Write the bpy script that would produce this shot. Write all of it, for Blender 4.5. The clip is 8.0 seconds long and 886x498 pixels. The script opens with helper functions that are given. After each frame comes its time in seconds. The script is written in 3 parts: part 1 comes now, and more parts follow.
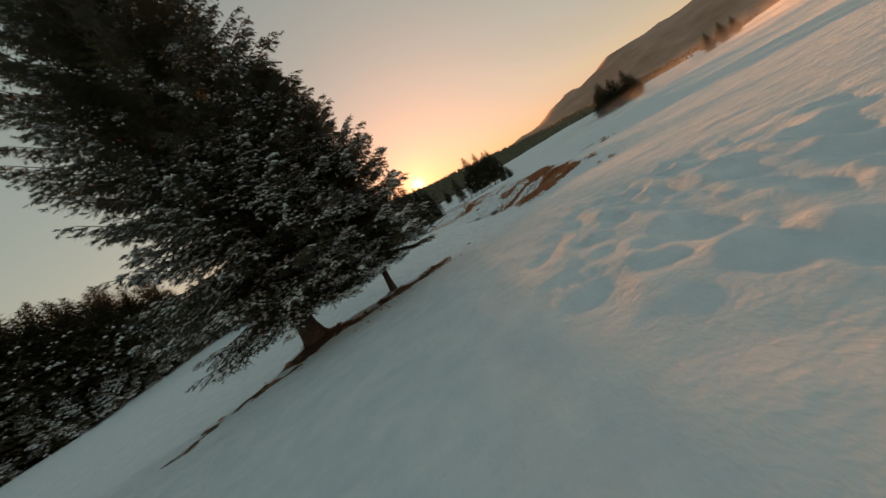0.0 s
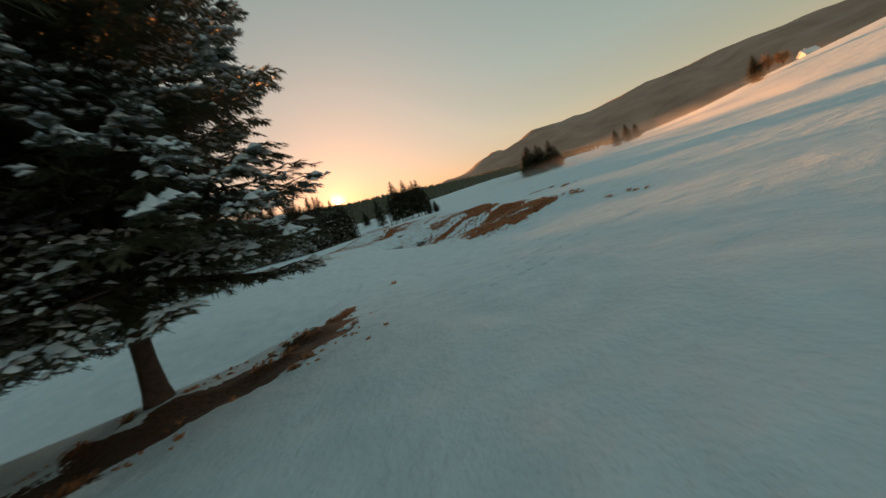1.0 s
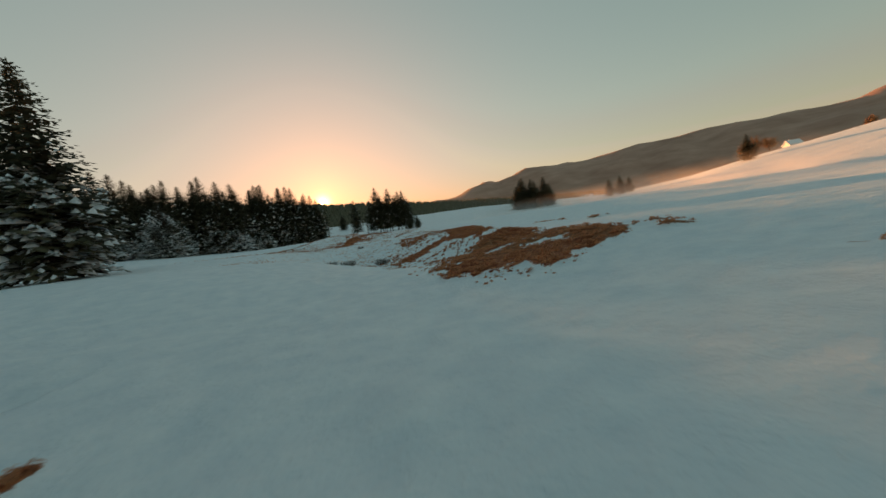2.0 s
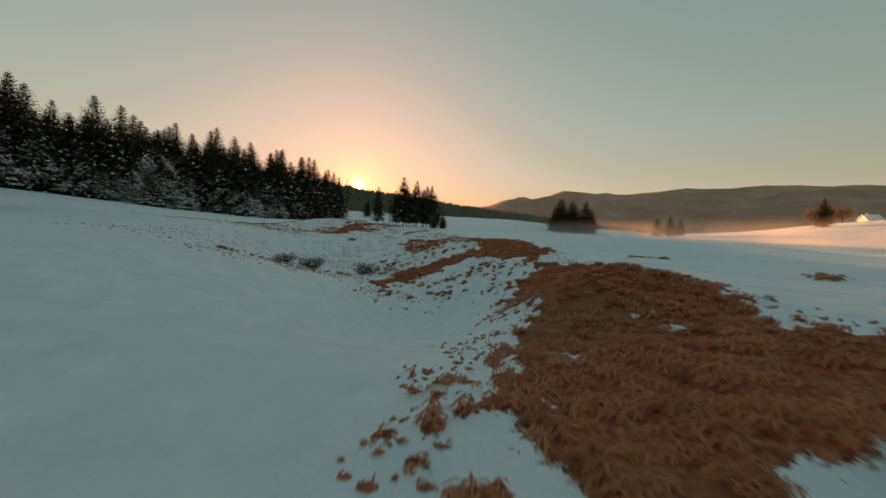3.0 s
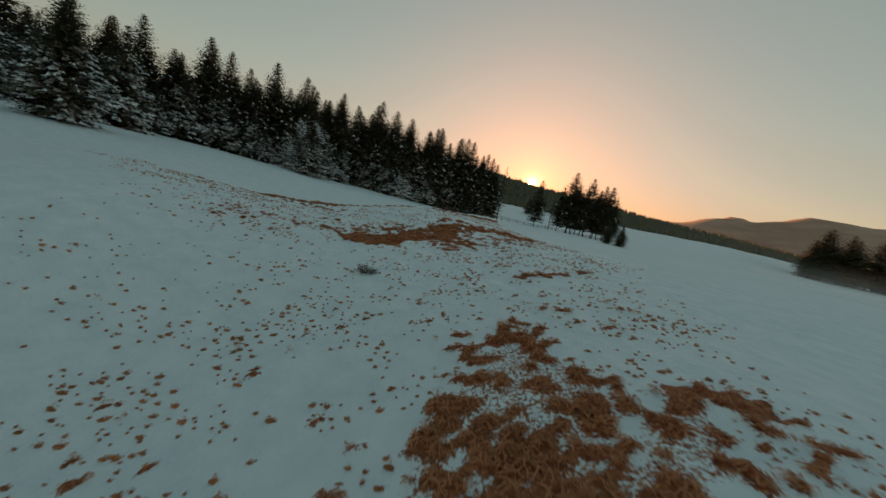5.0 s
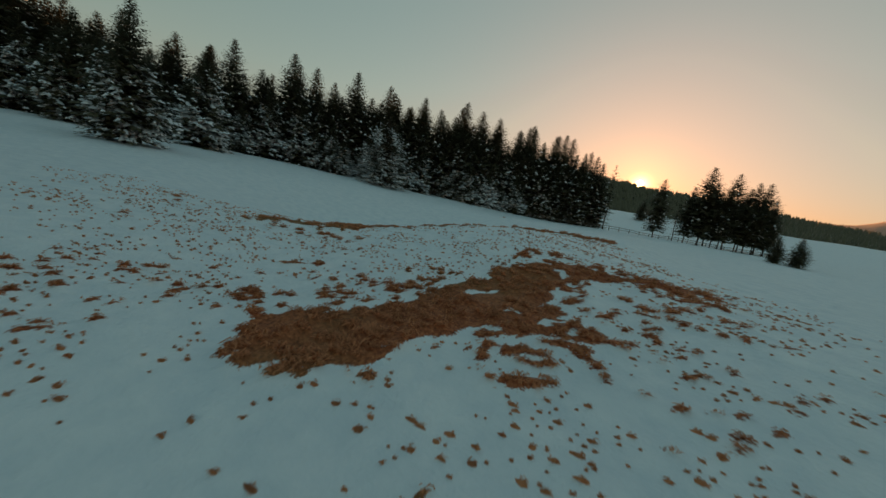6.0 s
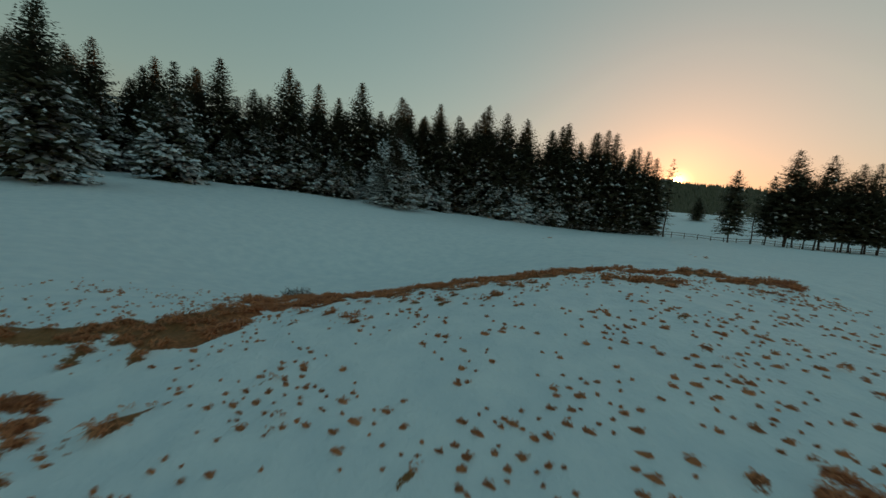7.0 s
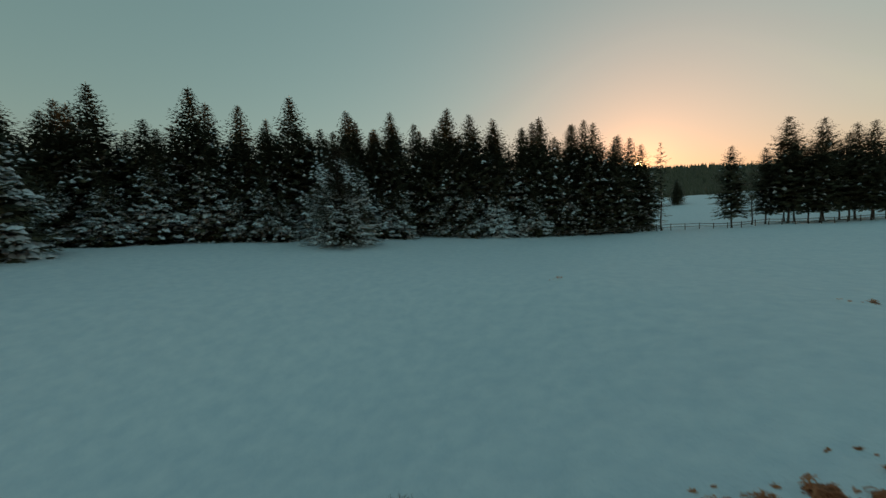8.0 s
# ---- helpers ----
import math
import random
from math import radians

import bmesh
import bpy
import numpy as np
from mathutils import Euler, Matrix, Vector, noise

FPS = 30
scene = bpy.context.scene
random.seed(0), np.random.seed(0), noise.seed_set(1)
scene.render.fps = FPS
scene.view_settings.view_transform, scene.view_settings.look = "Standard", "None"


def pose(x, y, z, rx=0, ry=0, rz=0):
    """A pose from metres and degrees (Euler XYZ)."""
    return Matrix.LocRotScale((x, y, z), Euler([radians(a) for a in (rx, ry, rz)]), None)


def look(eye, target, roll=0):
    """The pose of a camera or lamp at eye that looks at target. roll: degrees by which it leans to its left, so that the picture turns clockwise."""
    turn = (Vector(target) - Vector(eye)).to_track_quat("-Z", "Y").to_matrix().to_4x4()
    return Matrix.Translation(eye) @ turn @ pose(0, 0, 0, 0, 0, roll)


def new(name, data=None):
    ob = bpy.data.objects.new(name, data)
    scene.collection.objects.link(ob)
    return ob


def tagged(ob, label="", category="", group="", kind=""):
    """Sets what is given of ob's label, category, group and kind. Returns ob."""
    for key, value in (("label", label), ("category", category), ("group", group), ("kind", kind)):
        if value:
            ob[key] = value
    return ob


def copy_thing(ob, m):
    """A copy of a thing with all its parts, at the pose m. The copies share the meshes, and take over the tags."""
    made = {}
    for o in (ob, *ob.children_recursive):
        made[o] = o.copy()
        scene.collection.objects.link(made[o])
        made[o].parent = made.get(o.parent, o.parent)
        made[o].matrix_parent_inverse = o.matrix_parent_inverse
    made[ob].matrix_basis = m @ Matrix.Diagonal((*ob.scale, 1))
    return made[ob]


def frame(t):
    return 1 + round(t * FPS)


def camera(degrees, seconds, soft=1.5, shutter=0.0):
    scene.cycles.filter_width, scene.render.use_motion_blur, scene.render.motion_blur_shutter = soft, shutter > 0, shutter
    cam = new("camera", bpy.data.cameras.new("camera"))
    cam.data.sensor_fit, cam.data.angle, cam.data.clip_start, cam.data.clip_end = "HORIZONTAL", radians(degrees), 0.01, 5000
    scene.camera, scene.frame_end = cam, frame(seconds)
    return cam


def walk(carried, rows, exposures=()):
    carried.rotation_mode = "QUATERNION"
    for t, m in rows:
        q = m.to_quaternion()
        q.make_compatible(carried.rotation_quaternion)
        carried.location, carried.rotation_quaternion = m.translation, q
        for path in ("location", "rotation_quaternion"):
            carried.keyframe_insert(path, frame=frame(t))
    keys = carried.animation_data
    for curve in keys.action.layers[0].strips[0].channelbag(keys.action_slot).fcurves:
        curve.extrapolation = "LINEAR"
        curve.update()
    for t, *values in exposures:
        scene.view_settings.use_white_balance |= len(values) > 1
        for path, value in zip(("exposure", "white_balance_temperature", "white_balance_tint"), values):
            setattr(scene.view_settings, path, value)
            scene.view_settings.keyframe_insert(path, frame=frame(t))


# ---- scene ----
cam = camera(104.5, 8.0, soft=1.5, shutter=0.1)

PATH = [
    (0, (-2.865, 2.175, 2.264), (-2.935, 4.169, 2.125), -31.5),
    (0.5, (-3.561, 7.843, 2.323), (-3.310, 9.815, 2.110), -24.8),
    (1, (-2.888, 12.849, 1.940), (-2.423, 14.784, 1.742), -19.5),
    (1.5, (-1.248, 18.229, 1.449), (-0.685, 20.141, 1.289), -14.2),
    (1.7, (-0.415, 20.293, 1.327), (0.176, 22.199, 1.190), -12.5),
    (2.8, (4.126, 33.892, 1.262), (4.656, 35.819, 1.184), 0.4),
    (3, (4.777, 36.226, 1.350), (5.264, 38.164, 1.266), 2.1),
    (3.5, (7.115, 41.710, 1.804), (7.413, 43.686, 1.714), 6.0),
    (4, (8.489, 47.041, 2.212), (8.571, 49.036, 2.094), 9.0),
    (4.5, (9.183, 52.195, 2.531), (9.019, 54.182, 2.371), 10.3),
    (4.7, (9.211, 54.150, 2.672), (8.948, 56.125, 2.494), 10.8),
    (5.8, (7.398, 65.382, 3.826), (6.579, 67.185, 3.548), 10.4),
    (6, (6.938, 67.387, 3.852), (6.024, 69.145, 3.585), 9.7),
    (6.5, (4.603, 72.232, 4.311), (3.555, 73.917, 4.064), 8.1),
    (7, (2.142, 77.473, 4.488), (1.057, 79.141, 4.288), 5.0),
    (7.5, (-0.194, 82.518, 5.206), (-1.257, 84.203, 5.036), 0.8),
    (8, (-2.582, 87.835, 6.428), (-3.574, 89.567, 6.304), -2.9),
]
# stops, kelvin and tint of the picture, which cools down as the sun goes behind the wood
GRADE = ((0, 1.08, 9600, 33), (0.5, 1.03, 8300, 22), (1.5, 1.05, 8300, 21), (3.5, 0.99, 8700, 25), (4.7, 0.96, 8700, 25), (6, 0.89, 8100, 18), (7, 0.88, 7700, 13), (8, 0.88, 7450, 10))
walk(cam, [(t, look(eye, target, roll)) for t, eye, target, roll in PATH], GRADE)

# ---------------------------------------------------------------- light
SUN_EL = 6.85
world = bpy.data.worlds.new("winter_sky")
scene.world = world
world.use_nodes = True
wn, wl = world.node_tree.nodes, world.node_tree.links
sky = wn.new("ShaderNodeTexSky")
sky.sky_type = "NISHITA"
sky.sun_disc = False
sky.sun_elevation = radians(SUN_EL)
sky.sun_rotation = 0.0
sky.altitude = 900
sky.air_density, sky.dust_density, sky.ozone_density = 1.4, 1.6, 2.0
veil = wn.new("ShaderNodeGamma")  # thin high haze evens the sky out
veil.inputs["Gamma"].default_value = 0.55
wl.new(sky.outputs[0], veil.inputs["Color"])
rich = wn.new("ShaderNodeHueSaturation")
rich.inputs["Saturation"].default_value, rich.inputs["Hue"].default_value = 1.35, 0.458
wl.new(veil.outputs[0], rich.inputs["Color"])
# glow of the hazy air close round the sun
where = wn.new("ShaderNodeTexCoord")
toward = wn.new("ShaderNodeVectorMath")
toward.operation = "DOT_PRODUCT"
toward.inputs[1].default_value = (0.0, math.cos(radians(7.1)), math.sin(radians(7.1)))
wl.new(where.outputs["Generated"], toward.inputs[0])
glow = rich.outputs[0]
for sharp, colour in ((7000.0, (20.0, 11.0, 4.5)), (420.0, (2.5, 0.85, 0.26))):
    fall, add = wn.new("ShaderNodeMath"), wn.new("ShaderNodeMix")
    fall.operation = "POWER"
    wl.new(toward.outputs["Value"], fall.inputs[0])
    fall.inputs[1].default_value = sharp
    fall.use_clamp = True
    add.data_type, add.blend_type = "RGBA", "ADD"
    wl.new(fall.outputs[0], add.inputs[0])
    wl.new(glow, add.inputs[6])
    add.inputs[7].default_value = (*colour, 1)
    glow = add.outputs[2]
wl.new(glow, wn["Background"].inputs["Color"])
wn["Background"].inputs["Strength"].default_value = 0.119

sun = new("sun", bpy.data.lights.new("sun", "SUN"))
sun.data.energy, sun.data.angle, sun.data.color = 6.0, radians(0.5), (1.0, 0.44, 0.16)
sun.matrix_basis = look((0, 100, 100 * math.tan(radians(SUN_EL))), (0, 0, 0))

# ---------------------------------------------------------------- numbers
rng = np.random.default_rng(7)


def step(a, b, v):
    q = np.clip((v - a) / (b - a), 0.0, 1.0)
    return q * q * (3 - 2 * q)


def vnoise(x, y, cell, seed=0):
    """Smooth value noise, 0 to 1."""
    x, y = np.asarray(x, float) / cell, np.asarray(y, float) / cell
    ix, iy = np.floor(x), np.floor(y)
    fx, fy = x - ix, y - iy
    fx, fy = fx * fx * (3 - 2 * fx), fy * fy * (3 - 2 * fy)

    def h(a, b):
        v = np.sin(a * 127.1 + b * 311.7 + seed * 74.7) * 43758.5453
        return v - np.floor(v)

    return (h(ix, iy) * (1 - fx) + h(ix + 1, iy) * fx) * (1 - fy) + (h(ix, iy + 1) * (1 - fx) + h(ix + 1, iy + 1) * fx) * fy


# mounds and hollows of the meadow: x, y, radius, height
MOUNDS = ((-10.4, 17.4, 1, 0.3), (-6.75, 19.5, 0.6, 0.2), (-9, 18.6, 6, 0.12), (8, 25, 9, 0.24), (1, 31, 7, -1.08), (11, 34, 5, 0.22), (7, 46, 4.2, -1.78), (4, 55, 4, -0.72), (15, 57, 6, 0.46), (9, 51, 4, -0.59), (20, 52, 7, 0.11), (0, 60, 4, -0.56), (3, 62.8, 4, -0.9), (10, 64.4, 5, 0.15), (-5, 70.8, 7, 0.17), (2, 79, 5, 0.06), (1, 87.24, 5, 0.97), (-14, 89.27, 7, -0.97), (-4, 96.36, 6, -0.38), (4, 97.37, 6, 0.4), (-40, 100, 18, 0.65), (-20, 50, 14, 1.38), (-5, 118, 14, 0.19))
HOLLOWS = ((4.5, 99.5, 3.5, 0.35), (-8, 99, 5, -0.45), (-14, 104, 6, 0.25), (11.2, 44.8, 1.9, 1.2), (6.5, 57, 3, -0.86), (3.5, 60, 4, -0.03), (8, 66, 4.5, -0.39), (-1, 74.5, 5, -0.65), (-14, 88.5, 5, -1.22), (-7.5, 87, 3.5, -0.11), (-8.5, 94, 4.5, -0.12), (2.5, 93.5, 4, 0.08), (2.5, 101, 5, 0.55), (-6, 108, 7, 0.40), (7.8, 48.5, 3, -0.38), (26, 57, 7, -0.41), (10, 25.5, 4, -0.21))
# compass profile round the meadow: bearing, then the rise in degrees of the snowfields, the wooded hill and the far ridge
BEARING = (-180, -90, -40, -5, -0.8, 0.8, 3, 8, 12, 15, 18.5, 22, 26.5, 29, 34, 39, 49, 58, 65, 70, 90, 180)
FIELDS = (1, 3, 4, 3, 2.95, 2.9, 2.9, 2.9, 3, 2.9, 2.8, 2.7, 2.6, 2.5, 2, 1.6, 0.9, 1.4, 2.4, 2.9, 5, 1)
WOODED = (2, 7, 8, 6.5, 6.25, 5.8, 5.65, 5.4, 4.8, 4.4, 3.8, 3.5, 3.1, 2.8, 2.2, 1.7, 0.9, 0.9, 1.2, 1.5, 2, 2)
RIDGE = (3, 3, 4, 4, 4, 4, 4, 4, 4, 4, 4.5, 4.9, 6.4, 6.1, 7.0, 7.1, 6.9, 6.4, 6.2, 6.0, 6, 3)


def reach(az):
    """How far off the snowfields end and the wooded hill crests, by bearing."""
    f = step(28, 50, az)
    return 250 + 240 * f, 450 + 280 * f


# crest of the bank on which the two big spruces stand; the meadow lies lower behind it
CREST = ((-3.6, 27.67), (-3.9, 24.96), (-4.4, 22.68), (-5.7, 21.35), (-7.5, 20.33), (-9.4, 19.8), (-11, 17.8), (-11.6, 14.5), (-13.6, 13), (-22, 10.6))


def behind_bank(x, y):
    """Metres behind the crest, 0 before it."""
    best, side = np.full(np.shape(x), 1e9), np.zeros(np.shape(x))
    for (x0, y0), (x1, y1) in zip(CREST, CREST[1:]):
        ex, ey = x1 - x0, y1 - y0
        t = np.clip(((x - x0) * ex + (y - y0) * ey) / (ex * ex + ey * ey), 0, 1)
        d = np.hypot(x - x0 - t * ex, y - y0 - t * ey)
        side = np.where(d < best, ex * (y - y0) - ey * (x - x0), side)
        best = np.minimum(d, best)
    return np.where(side < 0, best, 0.0)


def ground_z(x, y):
    x, y = np.asarray(x, float), np.asarray(y, float)
    z = 0.3 + 1.7 * step(52, 82, y) + 1.8 * step(85, 170, y) + 4.5 * step(-8, -70, x) * step(-20, 100, y) - 0.6 * step(10, 80, x) * step(60, 160, y)
    for mx, my, s, h in MOUNDS + HOLLOWS:
        z = z + h * np.exp(-((x - mx) ** 2 + (y - my) ** 2) / (2 * s * s))
    d = behind_bank(x, y)
    z = z - 0.95 * step(0.0, 2.4, d) * step(22, 8, d) * step(32, 25, y)
    dx, dy = x - 3, y - 60
    r, az = np.hypot(dx, dy), np.degrees(np.arctan2(dx, dy))
    rise = [np.tan(np.radians(np.interp(az, BEARING, col))) for col in (FIELDS, WOODED, RIDGE)]
    r1, r2 = reach(az)
    h1, h2, h3 = rise[0] * r1, rise[1] * r2, rise[2] * 2600
    z = z + h1 * step(122, r1, r) * (1 - 0.3 * step(r1 + 80, r1 + 450, r))
    z = z + (h2 - h1 + 3) * step(r1, r2, r) * (1 - 0.75 * step(r2 + 20, r2 + 600, r))
    z = z + np.maximum(h3 - 0.35 * h2, 0) * step(1100, 2600, r) * (0.9 + 0.2 * vnoise(az, r * 0.01, 3.0, 3)) * (1 - 0.5 * step(2700, 3600, r))
    far = step(150, 700, r)
    z = z + far * (vnoise(x, y, 90, 5) - 0.5) * 9 * step(300, 900, r) + (vnoise(x, y, 6, 1) - 0.5) * (0.26 + 0.2 * step(92, 104, y)) + (vnoise(x, y, 1.7, 2) - 0.5) * 0.065
    return z


# bare dry grass: capsules x0, y0, x1, y1, half width, share covered
BANK = ((-3.6, 24.3, -4.0, 22.4, 0.34, 1), (-4.0, 22.2, -4.7, 20.0, 0.62, 1), (-4.9, 19.8, -7.2, 18.1, 0.85, 1), (-7.2, 18.0, -9.4, 17.2, 0.95, 1),
        (-9.6, 17.0, -11.3, 14.4, 0.8, 1), (-11.4, 14.2, -13.2, 11.6, 0.3, 0.8), (-1.95, 26.2, -1.85, 27.4, 0.05, 0.62))
FIRST = ((6.3, 38.2, 8.2, 40.8, 0.8, 1), (5.9, 34.6, 8.0, 38.6, 1.95, 1), (6.6, 33.3, 9.8, 33.5, 0.9, 1), (10.0, 34.4, 10.6, 39.0, 1.0, 1), (8.8, 39.5, 11.4, 44.2, 2.2, 1), (11.4, 44.4, 13.2, 49.0, 2.2, 1), (9.0, 24.6, 9.3, 26.6, 0.12, 0.75), (11.0, 31.2, 11.6, 33.4, 0.2, 0.8),
         (20.2, 52.7, 24.7, 54.7, 0.22, 0.9), (18.4, 43.0, 20.4, 44.6, 0.2, 0.8))
SECOND = ((5.7, 53.2, 8.0, 54.7, 0.6, 1), (8.0, 55.3, 12.6, 55.5, 1.1, 1), (13.9, 54.4, 14.5, 59.4, 1.95, 1), (13.7, 52.2, 14.2, 53.6, 0.7, 1), (11.3, 52.9, 12.2, 52.9, 0.25, 0.9),
          (-1.9, 55.8, 2.3, 55.8, 0.2, 0.75), (2.3, 56.2, 5.4, 56.9, 0.3, 0.72), (3.6, 55.7, 4.6, 55.9, 0.25, 0.75), (9.5, 60.4, 9.8, 64.6, 1.1, 0.74), (9.6, 60.4, 11.9, 62.4, 0.8, 0.74), (12.1, 62.8, 13.9, 63.0, 0.45, 0.8), (9.4, 70.5, 12.2, 72.5, 0.4, 0.72))
THIRD = ((2.4, 71.6, 4.7, 75.6, 1.3, 0.95), (4.8, 74.8, 6.2, 75.4, 0.8, 0.8), (3.6, 76.4, 4.2, 79.0, 0.75, 0.8), (4.8, 79.9, 8.9, 81.6, 0.9, 0.82), (7.4, 80.6, 9.0, 79.8, 0.5, 0.75), (-4.6, 77.6, -6.9, 76.8, 0.25, 0.66), (-6.9, 76.8, -15.0, 74.4, 0.22, 0.62),
         (3.6, 76.0, 5.2, 78.2, 0.9, 0.8), (4.7, 78.2, 6.3, 80.2, 0.8, 0.78), (1.7, 74.8, 3.2, 75.8, 0.6, 0.75), (5.0, 76.4, 6.0, 77.6, 0.5, 0.7),
         (-1.2, 74.9, -1.7, 74.7, 0.2, 0.75), (-3.4, 72.2, -2.8, 72.2, 0.2, 0.75), (-7.3, 72.2, -6.7, 72.2, 0.25, 0.75))
CROWN = ((-7.4, 78.0, -5.5, 79.8, 0.8, 0.85), (-5.4, 80.2, -6.6, 83.4, 0.9, 0.9), (-4.3, 78.1, -2.6, 78.6, 0.4, 0.66), (3.5, 80.6, 4.8, 81.6, 0.5, 0.7), (-4.6, 86.8, -1.5, 89.8, 1.3, 0.95), (-4.9, 84.8, -2.6, 86.6, 0.7, 0.75), (-7.0, 83.8, -7.0, 88.0, 2.0, 1), (-6.4, 88.9, -3.0, 91.1, 1.5, 1), (-2.8, 91.3, 0.5, 93.1, 1.2, 1), (0.5, 92.6, 3.6, 94.2, 0.65, 1), (4.2, 93.2, 6.6, 94.6, 0.5, 0.9),
         (-2.2, 83.8, -1.3, 88.2, 1.2, 0.6), (1.1, 88.5, 2.6, 89.5, 0.4, 0.9), (-7.2, 107.4, -6.0, 108.2, 0.1, 0.62), (2.8, 104.6, 4.4, 105.2, 0.1, 0.62))
# thin snow with single tussocks
THIN_EAST = ((6.8, 51.7, 13, 51.3, 2.1, 0.52), (6.2, 57.2, 12.2, 58.4, 1.3, 0.6), (7.5, 58.8, 13, 61.5, 2.4, 0.58), (8.6, 64.5, 12, 67.5, 2.2, 0.42), (9.8, 44.5, 10.6, 49.4, 0.8, 0.4), (4.6, 36.6, 7.0, 41.5, 0.7, 0.45), (7.0, 42.0, 9.6, 46.5, 0.7, 0.4),
             (4.8, 57, 8.0, 59, 1.6, 0.38), (0, 54.5, 5, 58, 2.4, 0.34), (5, 61, 9, 69, 4.2, 0.36), (11, 59, 12, 62, 2.0, 0.4), (9, 66, 11, 76, 3.2, 0.36), (-4, 58, 4, 66, 4, 0.16))
THIN_WEST = ((-2, 70, 2.0, 75, 3.4, 0.42), (0.4, 72, 2.4, 76.6, 1.6, 0.55), (3, 76, 5.4, 80, 1.8, 0.58), (5.6, 74, 8.4, 79, 2.4, 0.56), (8, 72, 10, 84, 3.0, 0.4), (-9, 73.5, -3, 77.5, 3.0, 0.36), (-15, 74.5, -9, 77, 2.2, 0.38), (-4, 76, 4, 83, 4.2, 0.34), (-3.6, 82.5, -2.0, 88, 1.9, 0.5),
             (-1, 88, 2, 91.5, 2.2, 0.36), (2.5, 90.5, 6, 93, 1.4, 0.4), (4, 82, 7, 88, 2.6, 0.3), (-10, 80, -8, 84, 2.2, 0.3), (-4.6, 20.2, -8, 16.4, 1.3, 0.3))
# snow left lying in the bare patches
LEFT = ((5.3, 36.1, 5.95, 36.25, 0.27), (7.2, 37.5, 8.4, 37.3, 0.34), (7.6, 35.4, 9.3, 35.3, 0.36), (-5.2, 86.2, -5.0, 86.8, 0.2), (-3.9, 89.0, -3.5, 88.7, 0.22))


def capsule_far(px, py, x0, y0, x1, y1):
    """Distance from the stretch between two places."""
    ex, ey = x1 - x0, y1 - y0
    t = np.clip(((px - x0) * ex + (py - y0) * ey) / (ex * ex + ey * ey), 0, 1)
    return np.hypot(px - x0 - t * ex, py - y0 - t * ey)


def cover(x, y):
    """Share of the ground that dry grass covers."""
    x, y = np.asarray(x, float), np.asarray(y, float)
    wx = x + (vnoise(x, y, 2.1, 11) - 0.5) * 1.1 + (vnoise(x, y, 0.6, 13) - 0.5) * 0.8
    wy = y + (vnoise(x, y, 2.1, 12) - 0.5) * 1.1 + (vnoise(x, y, 0.6, 14) - 0.5) * 0.8
    field = np.zeros_like(x)
    for x0, y0, x1, y1, w, d in BANK + FIRST + SECOND + THIRD + CROWN + THIN_EAST + THIN_WEST:
        far = capsule_far(wx, wy, x0, y0, x1, y1)
        field = np.maximum(field, d * step(1.6 * w, (0.55 if d > 0.6 else 0.2) * w, far))
    for x0, y0, x1, y1, w in LEFT:
        field = field * step(0.8 * w, 1.25 * w, capsule_far(0.6 * x + 0.4 * wx, 0.6 * y + 0.4 * wy, x0, y0, x1, y1))
    return field


def turf(x, y):
    """Lumpy turf under the bare grass and wind ripples in the snow."""
    wind = (vnoise(x + 0.3 * y, y * 0.45, 0.55, 43) - 0.5) * 0.06 + (vnoise(x, y, 0.38, 44) - 0.5) * 0.035
    return step(40, 22, np.abs(x - 2)) * wind + step(0.5, 0.9, cover(x, y)) * (0.6 * vnoise(x, y, 0.9, 45) + 0.4 * vnoise(x, y, 0.42, 46) - 0.5) * 0.3


def scatter_tussocks():
    """Place and size of every grass tussock."""
    cell = 0.2
    gx, gy = np.meshgrid(np.arange(-17, 26, cell), np.arange(11, 112, cell))
    gx, gy = gx + rng.uniform(-0.1, 0.1, gx.shape), gy + rng.uniform(-0.1, 0.1, gy.shape)
    c = cover(gx, gy)
    clump = 2.5 * step(0.35, 0.75, vnoise(gx * 0.7, gy, 0.55, 33)) + 0.3
    ragged = 0.17 * step(0.97, 0.62, c) * step(33, 37, gy) + 0.08 * step(68, 72, gy)
    bald = step(0.18, 0.27, 0.4 * vnoise(gx, gy, 0.9, 23) + 0.6 * vnoise(gx, gy, 0.42, 24) - ragged)
    keep = rng.random(gx.shape) < np.where(c > 0.6, c * (0.1 + 0.9 * bald) * np.where((gy < 22.5) & (gx < -3.2), 0.06, 0.6), c * clump)
    size = np.where(c > 0.6, rng.uniform(0.08, 0.21, gx.shape), 0.026 + (0.06 + 0.085 * step(0.32, 0.52, c)) * rng.random(gx.shape) ** 2)
    return gx[keep], gy[keep], size[keep], c[keep]


TUSSOCKS = scatter_tussocks()


# ---------------------------------------------------------------- materials
def mat(name):
    m = bpy.data.materials.new(name)
    m.use_nodes = True
    return m, m.node_tree.nodes, m.node_tree.links, m.node_tree.nodes["Principled BSDF"]


def noise_node(n, l, scale, detail=4.0, vec=None, rough=0.55):
    t = n.new("ShaderNodeTexNoise")
    t.inputs["Scale"].default_value, t.inputs["Detail"].default_value, t.inputs["Roughness"].default_value = scale, detail, rough
    if vec is not None:
        l.new(vec, t.inputs["Vector"])
    return t


def ramp(n, l, src, stops):
    r = n.new("ShaderNodeValToRGB")
    e = r.color_ramp.elements
    while len(e) < len(stops):
        e.new(0.5)
    for el, (p, c) in zip(e, stops):
        el.position, el.color = p, (*c, 1)
    l.new(src, r.inputs[0])
    return r


